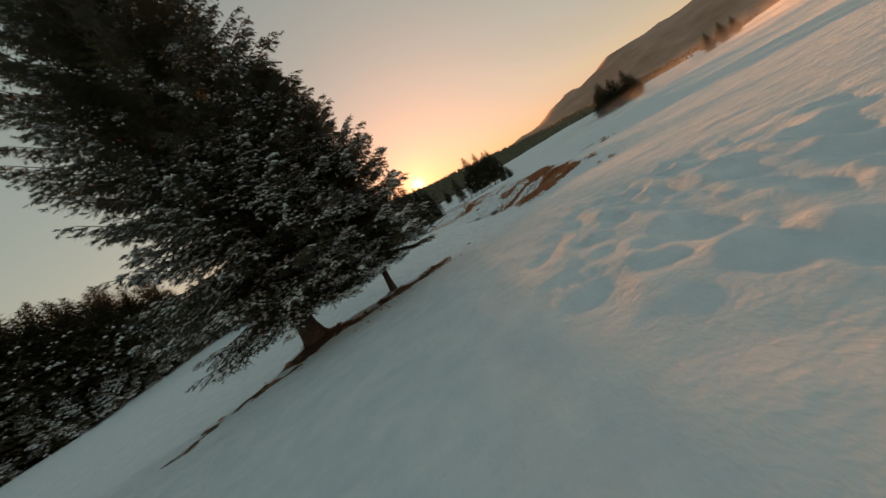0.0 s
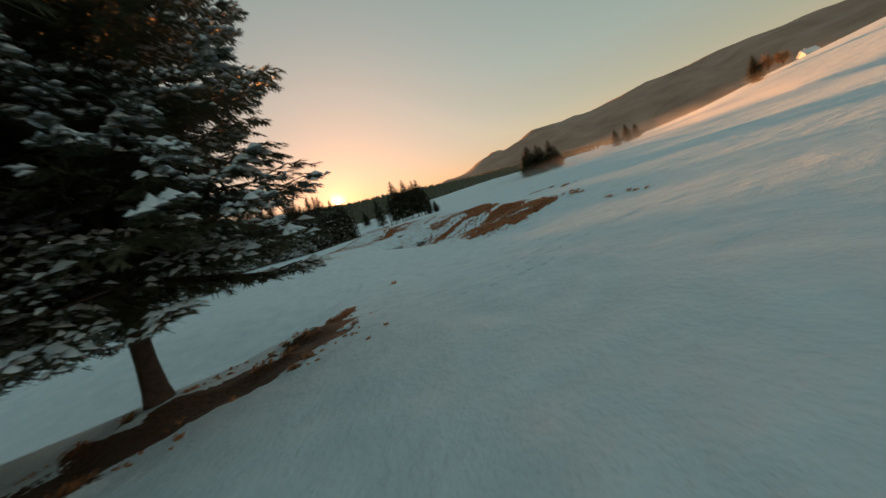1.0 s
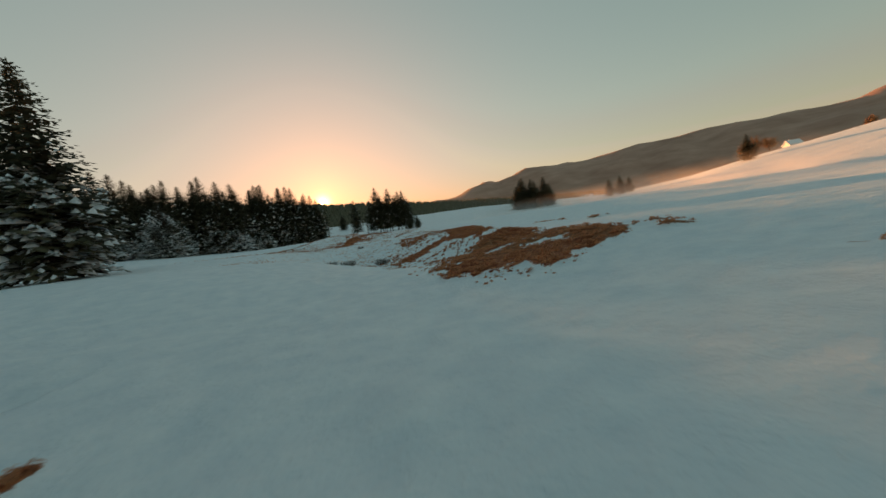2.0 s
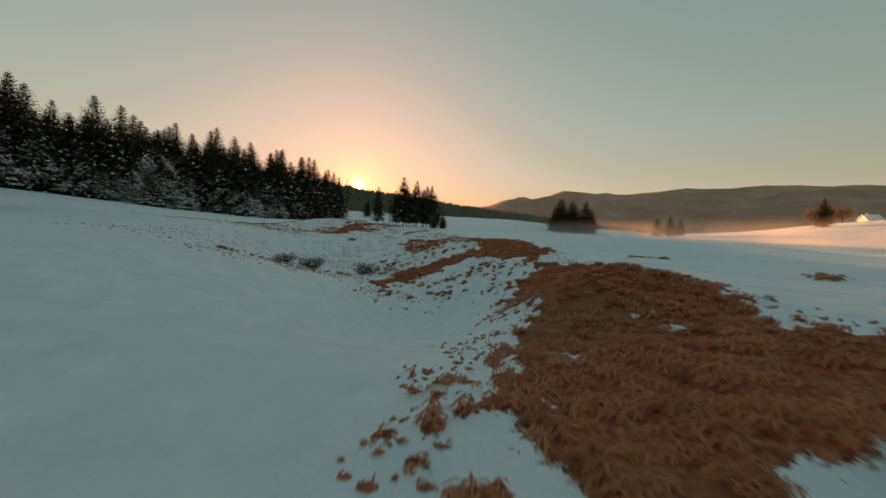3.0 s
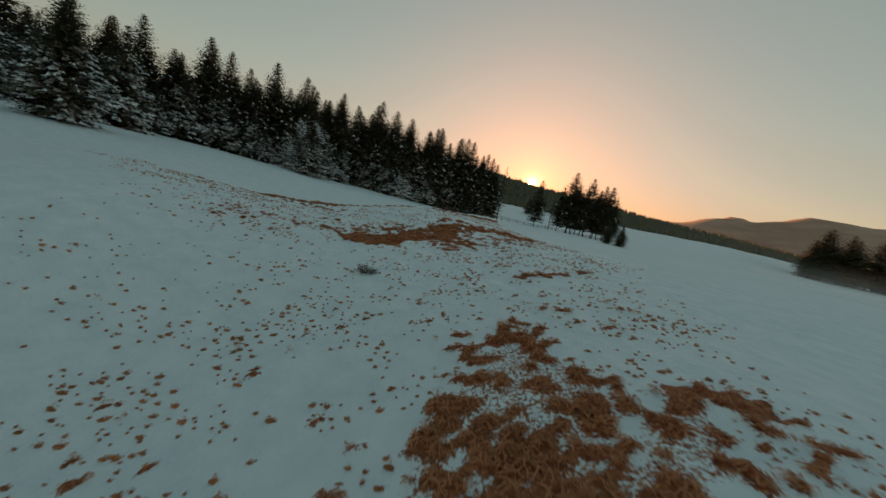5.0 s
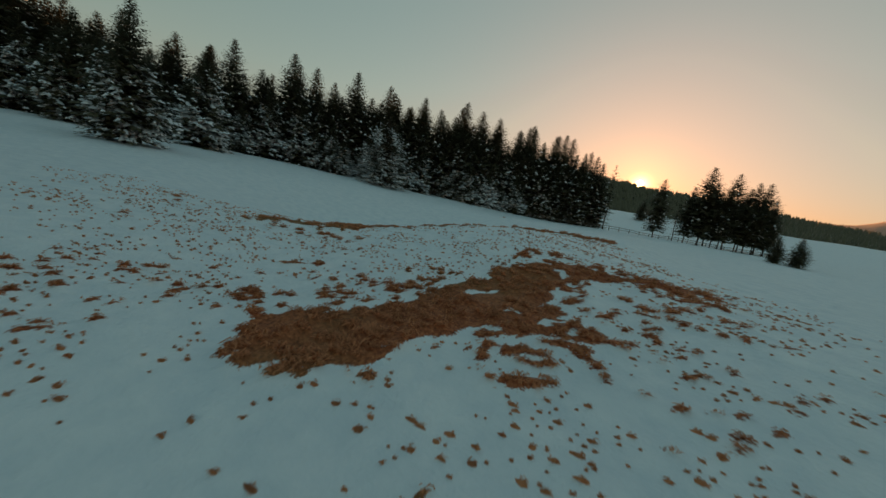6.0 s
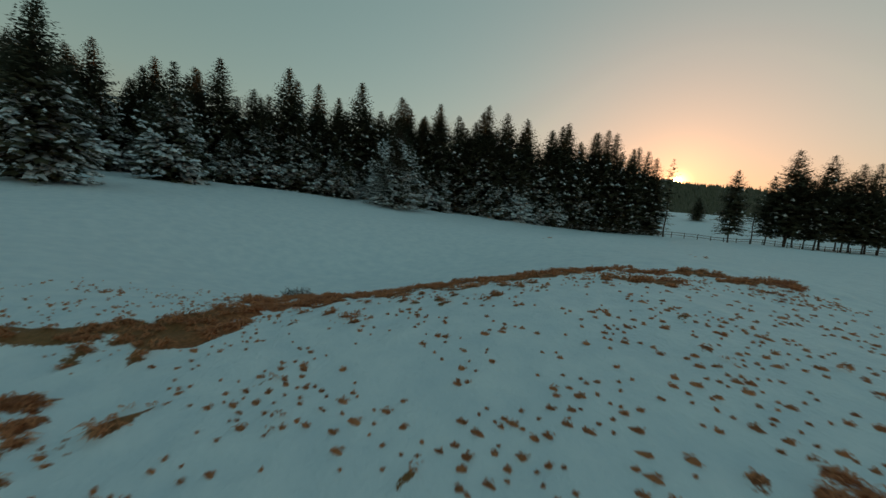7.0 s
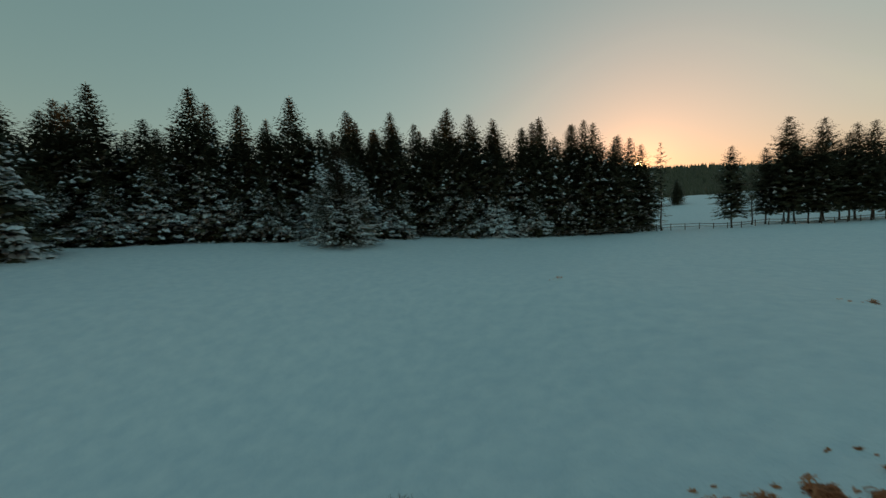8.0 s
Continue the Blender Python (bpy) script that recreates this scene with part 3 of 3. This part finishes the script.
# models for the wood, used for copies
KINDS = [spruce("spruce_tree", 20 + k, h, rad, c, 0.72, 11, 7, 0, sn, fu, 0.2, 0, pw) for k, (h, rad, c, sn, fu, pw) in enumerate(
    ((21, 6.6, 0.8, 0.16, 0.3, 0.9), (22, 5.8, 1.4, 0.08, 0.3, 0.92), (19.5, 7.0, 1.0, 0.14, 0.32, 0.88), (12, 4.0, 0.4, 0.9, 0.1, 0.92), (9, 3.4, 0.3, 0.95, 0.1, 0.92)))]
LONE = spruce("spruce_tree", 44, 18, 5.2, 1.1, 0.6, 10, 8, 0, 0.2, 0.12, 0.24, 0, 0.92)
SLIM = spruce("spruce_tree", 40, 20, 4.6, 3.4, 0.62, 9, 7, 0, 0.02, 0.4, 0.17, 0.12, 0.85)
THIN = spruce("spruce_tree", 41, 16, 1.5, 6.5, 0.7, 5, 4, 0, 0.0, 0.5, 0.13, 0.25)
WIDE = spruce("spruce_tree", 42, 12.6, 5.8, 0.7, 0.5, 11, 9, 2, 0.8, 0.05, 0.2, 0, 0.85)
BROAD = spruce("spruce_tree", 43, 20, 7.4, 1.4, 0.7, 9, 8, 0, 0.0, 0.25, 0.25, 0, 0.75)
models = KINDS + [LONE, SLIM, THIN, WIDE, BROAD]

EDGE = ((2, 164), (-24, 152), (-37, 139), (-48, 122.5), (-55, 107), (-62, 90), (-68, 68), (-74, 40))


def along_edge(s):
    """Place on the wood's edge, s metres from its end, and the way into the wood."""
    for (x0, y0), (x1, y1) in zip(EDGE, EDGE[1:]):
        n = math.hypot(x1 - x0, y1 - y0)
        if s <= n:
            f = s / n
            return x0 + f * (x1 - x0), y0 + f * (y1 - y0), (y0 - y1) / n * -1, (x0 - x1) / n
        s -= n
    return None


def build_wood():
    tall = "dark spruce in the wood's edge with light snow"
    for row, back in enumerate((1.5, 4.6, 8.0, 12.5)):
        s = 3.6 + row * 1.0
        while (e := along_edge(s)) is not None:
            x, y, nx, ny = e
            b = back + rng.uniform(-1.4, 1.4)
            k = int(rng.integers(0, 3))
            if s < 26 and rng.random() < 0.6:
                k = 1
            size = float(np.interp(s, (0, 12, 55, 75, 95, 108, 122), (18.0, 21.0, 21.2, 18.2, 15.4, 16.0, 24.5))) / 21 * (rng.uniform(0.8, 0.98) if rng.random() < 0.65 else rng.uniform(0.98, 1.1))
            plant(KINDS[k], x - abs(nx) * b * 0.8, y + abs(ny) * b * 0.8 + 0.2 * b, rng.uniform(0, 360), size, tall, "wood of spruces")
            s += rng.uniform(3.2, 5.6)
    s = 26.0
    while (e := along_edge(s)) is not None:
        x, y, nx, ny = e
        plant(KINDS[3 + int(rng.random() < 0.5)], x + rng.uniform(2.2, 4.4), y - rng.uniform(1.5, 3.6), rng.uniform(0, 360), rng.uniform(0.62, 1.1),
              "young spruce laden with snow down to the ground", "young spruces at the wood's edge")
        s += rng.uniform(3.0, 6.0)


build_wood()
plant(WIDE, -35.1, 119.0, 20, 1.0, "broad lone spruce heavily covered in snow, standing before the wood")
plant(LONE, -20.5, 60, 50, 1.0, "tall lone spruce with a broad dark crown on the snow", "")
plant(LONE, -37, 82.4, 20, 0.74, "spruce with a bare lower trunk on the snow", "")
plant(KINDS[0], -51.8, 82.5, 110, 0.6, "tall spruce with snowy lower branches", "")
plant(THIN, 1.06, 162.9, 0, 1.0, "thin sparse spruce with a bare lower trunk")
plant(SLIM, 12.3, 169.2, 40, 0.76, "slender leaning spruce by the fence")
for x, y, h, thin in ((17.5, 180, 13, 1), (20.5, 184, 16, 0), (23.4, 182, 21.3, 0), (25.5, 186, 18, 0), (28, 182, 17, 0), (29.9, 186.6, 20.8, 0),
                      (32.5, 184, 17, 0), (34.5, 187, 19, 0), (36.5, 186, 19, 0), (39, 188, 15, 0), (26.5, 182.5, 15, 0), (35.5, 184, 15, 0), (24.5, 188, 17, 0), (33, 189, 16, 0), (38, 185, 13, 0)):
    plant(THIN if thin else SLIM, x, y, rng.uniform(0, 360), h / (16 if thin else 20), "slim dark spruce with bare lower trunk in a group", "group of spruces by the fence")
for x, y, h in ((27.4, 138.6, 4.3), (30.3, 139.4, 4.8)):
    plant(BROAD, x, y, rng.uniform(0, 360), h / 20, "small dark spruce on the snowfield", "pair of small spruces")
for x, y, h in ((110, 205, 14), (114, 207, 18), (118, 211, 19), (121, 206, 18), (126, 210, 17), (130, 206, 18.5), (135, 208, 14), (190, 216, 12), (196, 212, 13), (203, 211, 11), (292, 190, 19)):
    plant(BROAD, x, y, rng.uniform(0, 360), h / 20, "dark spruce in a small clump on the meadow", "clump of spruces on the meadow")
plant(BROAD, 10.5, 250, 0, 0.5, "small round dark tree on the far snowfield")
for x, y, size in ((-46.2, 93.6, 0.95), (-53.5, 102.5, 0.6), (-43.3, 116.8, 0.5), (-47.5, 113.3, 0.55), (-57, 86, 0.85)):
    plant(KINDS[3], x, y, rng.uniform(0, 360), size * 1.15, "broad spruce with snowy branches before the wood", "spruces before the wood")
for k in models:
    for o in (*k.children_recursive, k):
        bpy.data.objects.remove(o)


# ---------------------------------------------------------------- grass tussocks
def build_tussocks():
    """Drooping blades in rounded clumps."""
    vs, fs, at = [], [], 0
    z_all = ground_z(*TUSSOCKS[:2]) + turf(*TUSSOCKS[:2])
    for k, (tx, ty, ts, thick) in enumerate(zip(*TUSSOCKS)):
        n = 26 if ts > 0.1 else 9
        q = 5.2 + 1.6 * float(vnoise(tx, ty, 6.0, 61)) + rng.normal(0, 0.9, n)
        out = np.stack([np.cos(q), np.sin(q)], 1)
        reach = ts * rng.uniform(0.7, 1.4, n) * (1.0 if ts > 0.1 else 0.75)
        high = ts * rng.uniform(0.1, 0.55, n)
        z0 = z_all[k] + (0.075 if ts > 0.085 else 0.012)
        w = rng.uniform(0.005, 0.013, n)[:, None] * (0.6 + 3 * ts)
        side = np.stack([-out[:, 1], out[:, 0]], 1)
        start = rng.uniform(-0.75, 0.75, (n, 2)) * ts - out * (0.4 * reach)[:, None]
        mid, tip = start + out * (0.5 * reach)[:, None], start + out * reach[:, None]

        def at3(xy, z):
            return np.concatenate([xy + (tx, ty), np.broadcast_to(z, n)[:, None]], 1)

        v = np.stack([at3(start - side * w, z0), at3(start + side * w, z0), at3(mid - side * w, z0 + high), at3(mid + side * w, z0 + high), at3(tip, z0 + high * 0.3)], 1)
        f = np.arange(n)[:, None, None] * 5 + np.array(((0, 1, 3), (0, 3, 2), (2, 3, 4)))[None]
        vs.append(v.reshape(-1, 3))
        fs.append(f.reshape(-1, 3) + at)
        at += n * 5
        if ts < 0.12 and thick < 0.6:
            # matted core of the small tussock
            a = np.arange(7) * (2 * math.pi / 7) + tx
            rad, stretch = ts * rng.uniform(0.6, 1.1, 7), rng.uniform(1.0, 1.6)
            ring = np.stack([tx + stretch * rad * np.cos(a), ty + rad * np.sin(a) / stretch, np.full(7, z_all[k] - 0.005)], 1)
            vs.append(np.concatenate([ring, [(tx, ty, z_all[k] + 0.02 + 0.2 * ts)]]))
            fs.append(np.array([(m, (m + 1) % 7, 7) for m in range(7)]) + at)
            at += 8
    ob = mesh_object("grass", np.concatenate(vs), np.concatenate(fs), STRAW)
    return tagged(ob, "dry brown grass tussocks poking through thin snow", "grass", kind="stuff")


build_tussocks()


# ---------------------------------------------------------------- fence
def build_fence():
    fence = tagged(new("fence"), "weathered wooden post and rail fence along the wood", "fence")
    line = [(40, 186.5), (16, 171), (2.5, 162.3), (-22, 149.3), (-34.8, 136.6), (-45.4, 120.8), (-52, 106), (-58.4, 89.6)]
    post_me = rail_me = None
    for (x0, y0), (x1, y1) in zip(line, line[1:]):
        n = max(2, round(math.hypot(x1 - x0, y1 - y0) / 2.6))
        turn = math.degrees(math.atan2(y1 - y0, x1 - x0))
        for k in range(n):
            f, g = k / n, (k + 1) / n
            xa, ya, xb, yb = x0 + f * (x1 - x0), y0 + f * (y1 - y0), x0 + g * (x1 - x0), y0 + g * (y1 - y0)
            if post_me is None:
                post = mesh_object("post", *tube(((0, 0, -0.3), (0, 0, 0.6), (0.01, 0, 1.15), (0.012, 0, 1.2)), (0.075, 0.07, 0.065, 0.03), 7), TIMBER, fence)
                post_me = post.data
                rail = mesh_object("rail", *tube(((0, 0, 0), (0.5, 0, 0.012), (1, 0, 0)), (0.05, 0.055, 0.045), 6), TIMBER, fence)
                rail_me = rail.data
                bpy.data.objects.remove(post), bpy.data.objects.remove(rail)
            p = new("post", post_me)
            p.parent = fence
            p.matrix_basis = pose(xa, ya, gz(xa, ya), rng.uniform(-3, 3), rng.uniform(-3, 3), rng.uniform(0, 360))
            for h in (0.55, 1.0):
                a, b = Vector((xa, ya, gz(xa, ya) + h + rng.uniform(-0.04, 0.04))), Vector((xb, yb, gz(xb, yb) + h + rng.uniform(-0.04, 0.04)))
                r = new("rail", rail_me)
                r.parent = fence
                r.matrix_basis = Matrix.Translation(a) @ (b - a).to_track_quat("X", "Z").to_matrix().to_4x4() @ Matrix.Diagonal(((b - a).length, 1, 1, 1))


build_fence()


# ---------------------------------------------------------------- bushes
def twig_bush(seed, size, label):
    r = np.random.default_rng(seed)
    bush = tagged(new("bush"), label, "bush")
    stems, caps = [], []
    for k in range(130):
        q, lean = r.uniform(0, 2 * math.pi), r.uniform(0.15, 1.1)
        top = np.array((math.cos(q) * lean, math.sin(q) * lean, r.uniform(0.35, 0.8))) * size
        mid = top * 0.5 + r.normal(0, 0.07, 3) * size
        s0 = np.array((math.cos(q), math.sin(q), 0)) * size * 0.2 * r.random()
        stems.append(tube((s0, s0 + mid, s0 + top), (0.013 * size, 0.009 * size, 0.003), 3))
        for m in range(5):
            f = r.uniform(0.35, 0.95)
            a = s0 + top * f
            b = a + unit(r.normal(0, 1, 3) + np.array((0, 0, 0.5))) * size * r.uniform(0.15, 0.35)
            stems.append(tube((a, (a + b) / 2 + r.normal(0, 0.02, 3), b), (0.009 * size, 0.007 * size, 0.003), 3))
            if r.random() < 0.55:
                caps.append((a, b))
    tagged(mesh_object("twig", *joined(stems), TWIG, bush, label="bare brown twigs"), kind="stuff")
    p, e = np.array([c[0] for c in caps]), np.array([c[1] for c in caps])
    d = e - p
    ln = np.linalg.norm(d, axis=1)
    tagged(mesh_object("snow", *kites(p + (0, 0, 0.02), d, ln, ln * 0.085, 0.9), SNOW, bush, label="snow caught on the twigs"), kind="stuff")
    return bush


for n, (x, y, size) in enumerate(((5.3, 57.8, 0.85), (2.2, 58.2, 0.9), (0.6, 58.6, 0.7), (-9.8, 85.6, 0.55), (-6.6, 92.6, 0.3), (4.4, 67.6, 0.35))):
    twig_bush(60 + n, size, "low bare bush caught with snow in a hollow").matrix_basis = pose(x, y, gz(x, y) - 0.05)


# ---------------------------------------------------------------- far woods
def build_far_woods():
    """Thousands of small conifers on the wooded hill."""
    n = 8000
    az = rng.uniform(-16, 50, n)
    r1, r2 = reach(az)
    r = r1 + rng.random(n) * (r2 + 40 - r1)
    x, y = 3 + r * np.sin(np.radians(az)), 60 + r * np.cos(np.radians(az))
    ok = (r > r1 + 10 + 50 * (vnoise(x, y, 50, 31) - 0.5)) & (vnoise(x, y, 35, 51) > 0.15 + 0.33 * step(18, 45, az))
    x, y = x[ok], y[ok]
    n = len(x)
    h, w = rng.uniform(3.5, 7, n), rng.uniform(1.2, 2.2, n)
    z = ground_z(x, y) - 0.5
    k = 5
    q = np.arange(k) * 2 * math.pi / k
    ring = np.stack([x[:, None] + np.cos(q) * w[:, None], y[:, None] + np.sin(q) * w[:, None], np.repeat((z + h * 0.12)[:, None], k, 1) + rng.uniform(-0.8, 0.8, (n, k))], -1)
    tip = np.stack([x, y, z + h], -1)[:, None]
    v = np.concatenate([ring, tip], 1)
    f = np.arange(n)[:, None, None] * (k + 1) + np.array([(m, (m + 1) % k, k) for m in range(k)])[None]
    ob = mesh_object("far_woods", v.reshape(-1, 3), f.reshape(-1, 3), NEEDLES)
    tagged(ob, "distant dark conifer wood on the hill", "woods", kind="stuff")


build_far_woods()


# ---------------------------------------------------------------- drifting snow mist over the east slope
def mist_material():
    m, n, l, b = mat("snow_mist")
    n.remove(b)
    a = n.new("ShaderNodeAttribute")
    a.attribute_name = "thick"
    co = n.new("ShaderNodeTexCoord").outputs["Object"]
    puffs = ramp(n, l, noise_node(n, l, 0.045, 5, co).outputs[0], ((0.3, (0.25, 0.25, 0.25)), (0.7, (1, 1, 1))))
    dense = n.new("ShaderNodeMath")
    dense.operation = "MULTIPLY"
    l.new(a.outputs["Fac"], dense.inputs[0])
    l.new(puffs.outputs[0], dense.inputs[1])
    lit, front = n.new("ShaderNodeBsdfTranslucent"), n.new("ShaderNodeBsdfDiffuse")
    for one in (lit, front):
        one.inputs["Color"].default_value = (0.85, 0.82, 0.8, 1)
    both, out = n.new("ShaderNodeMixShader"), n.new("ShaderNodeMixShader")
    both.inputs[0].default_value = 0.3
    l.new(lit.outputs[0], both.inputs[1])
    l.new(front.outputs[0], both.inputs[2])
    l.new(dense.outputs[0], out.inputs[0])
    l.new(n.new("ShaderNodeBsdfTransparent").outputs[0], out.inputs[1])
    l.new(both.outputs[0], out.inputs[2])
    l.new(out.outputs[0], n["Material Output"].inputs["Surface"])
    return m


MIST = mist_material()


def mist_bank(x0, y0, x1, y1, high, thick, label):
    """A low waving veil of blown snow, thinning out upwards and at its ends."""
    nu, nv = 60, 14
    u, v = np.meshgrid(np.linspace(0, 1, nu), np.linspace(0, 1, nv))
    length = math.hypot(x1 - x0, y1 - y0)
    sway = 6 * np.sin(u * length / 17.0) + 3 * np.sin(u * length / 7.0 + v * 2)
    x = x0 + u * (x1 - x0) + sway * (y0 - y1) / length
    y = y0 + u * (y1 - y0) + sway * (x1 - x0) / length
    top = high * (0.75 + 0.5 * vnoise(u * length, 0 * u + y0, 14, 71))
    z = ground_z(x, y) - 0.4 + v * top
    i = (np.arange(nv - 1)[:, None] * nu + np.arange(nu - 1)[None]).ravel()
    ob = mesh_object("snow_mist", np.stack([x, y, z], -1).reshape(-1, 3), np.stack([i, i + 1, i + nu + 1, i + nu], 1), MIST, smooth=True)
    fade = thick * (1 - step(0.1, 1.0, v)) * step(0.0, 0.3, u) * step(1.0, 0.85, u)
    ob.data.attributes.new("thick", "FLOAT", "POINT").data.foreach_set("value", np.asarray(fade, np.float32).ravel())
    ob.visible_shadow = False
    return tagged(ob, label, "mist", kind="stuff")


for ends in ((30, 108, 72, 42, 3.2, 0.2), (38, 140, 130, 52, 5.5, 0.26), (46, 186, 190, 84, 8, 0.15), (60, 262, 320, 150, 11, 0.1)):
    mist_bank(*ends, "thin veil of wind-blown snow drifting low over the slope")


# ---------------------------------------------------------------- house on the hillside
def box(x0, x1, y0, y1, z0, z1, bevel=0.0):
    bm = bmesh.new()
    bmesh.ops.create_cube(bm, size=1, matrix=Matrix.Translation(((x0 + x1) / 2, (y0 + y1) / 2, (z0 + z1) / 2)) @ Matrix.Diagonal((x1 - x0, y1 - y0, z1 - z0, 1)))
    if bevel:
        bmesh.ops.bevel(bm, geom=bm.edges[:], offset=bevel, segments=2, affect="EDGES")
    return bm


def prism(profile, y0, y1):
    """A profile in x and z, drawn out along y."""
    bm = bmesh.new()
    a, b = [bm.verts.new((x, y0, z)) for x, z in profile], [bm.verts.new((x, y1, z)) for x, z in profile]
    bm.faces.new(a[::-1])
    bm.faces.new(b)
    for k in range(len(a)):
        bm.faces.new((a[k], a[(k + 1) % len(a)], b[(k + 1) % len(a)], b[k]))
    bmesh.ops.recalc_face_normals(bm, faces=bm.faces[:])
    return bm


GLASS = plain("dark_window", (0.02, 0.022, 0.025), (0.04, 0.045, 0.05), 1.0, 0.15, 0.0)


def build_house():
    house = tagged(new("house"), "small white gabled house with snow-covered roof on the hillside", "house")
    part("wall", prism(((-5, -2), (5, -2), (5, 5), (0, 9.2), (-5, 5)), -6, 6), RENDERED, house, "white rendered wall")
    for side in (-1, 1):
        part("roof", prism(((side * 0.0, 9.25), (side * 5.9, 4.3), (side * 5.9, 4.75), (0, 9.8)), -6.7, 6.7), SNOW, house, "snow-covered roof slope")
    part("chimney", box(1.4, 2.2, 1, 1.8, 7, 10.6, 0.04), RENDERED, house)
    for x in (-2.6, 0.4, 2.9):
        for z in (1.0, 4.0):
            w = part("window", box(x - 0.6, x + 0.6, -6.1, -6.004, z, z + 1.4), TIMBER, house)
            part("pane", box(x - 0.5, x + 0.5, -6.13, -6.11, z + 0.1, z + 1.3), GLASS, w)
    part("door", box(-1.5, -0.5, -6.1, -6.004, -0.6, 1.5), TIMBER, house, "brown wooden door")
    house.matrix_basis = pose(481, 257, gz(481, 257) + 0.3, 0, 0, 62)


build_house()


# ---------------------------------------------------------------- bare trees by the house
def bare_tree(seed, height, radius, label):
    r = np.random.default_rng(seed)
    tree = tagged(new("bare_tree"), label, "tree", "bare trees by the house")
    limbs, p, d = [], [], []
    for k in range(60):
        q, e = r.uniform(0, 2 * math.pi), r.uniform(0.15, 1.35)
        start = np.array((0, 0, height * r.uniform(0.22, 0.5)))
        end = np.array((math.cos(q) * math.cos(e) * radius, math.sin(q) * math.cos(e) * radius, height * 0.55 + math.sin(e) * height * 0.45)) * r.uniform(0.8, 1.05)
        mid = (start + end) / 2 + r.normal(0, 0.05, 3) * height + (0, 0, -0.03 * height)
        limbs.append(tube((start, mid, end), (0.14, 0.08, 0.02), 4))
        for m in range(30):
            f = r.uniform(0.3, 1.0)
            p.append(start * (1 - f) + end * f + r.normal(0, 0.035, 3) * height)
            d.append(unit(r.normal(0, 1, 3) + (end - start) / height * 1.5))
    mesh_object("trunk", *tube(((0, 0, -0.5), (0, 0, 0.5), (0.1, 0, height * 0.4), (0, 0.1, height * 0.85)), (0.5, 0.36, 0.26, 0.05), 9), TWIG, tree, True)
    tagged(mesh_object("limb", *joined(limbs), TWIG, tree), kind="stuff")
    ln = r.uniform(0.8, 1.8, len(p))
    tagged(mesh_object("crown", *kites(np.array(p), np.array(d), ln, ln * 0.16), BROWN, tree, label="fine brown bare twigs"), kind="stuff")
    return tree


BROWN = plain("brown_twigs", (0.22, 0.12, 0.06), (0.45, 0.25, 0.12), 2.0, 0.9)
for n, (x, y, h, w) in enumerate(((452, 262, 19, 9), (440, 268, 23, 8), (433, 274, 17, 6), (520, 215, 14, 5), (560, 205, 18, 6))):
    bare_tree(80 + n, h, w, "leafless brown tree standing near the white house").matrix_basis = pose(x, y, gz(x, y) - 0.1)


# ---------------------------------------------------------------- the low sun itself
def build_sun():
    m, n, l, b = mat("sun_glow")
    b.inputs["Base Color"].default_value = (0, 0, 0, 1)
    b.inputs["Emission Color"].default_value = (1.0, 0.66, 0.32, 1)
    b.inputs["Emission Strength"].default_value = 14
    bm = bmesh.new()
    bmesh.ops.create_icosphere(bm, subdivisions=3, radius=36)
    ob = part("sun_disc", bm, m, None)
    ob.matrix_basis = pose(0, 4500, 4500 * math.tan(radians(7.25)))
    ob.visible_shadow = True
    tagged(ob, "glowing orange sun low over the hill", "sun", kind="structure")


build_sun()
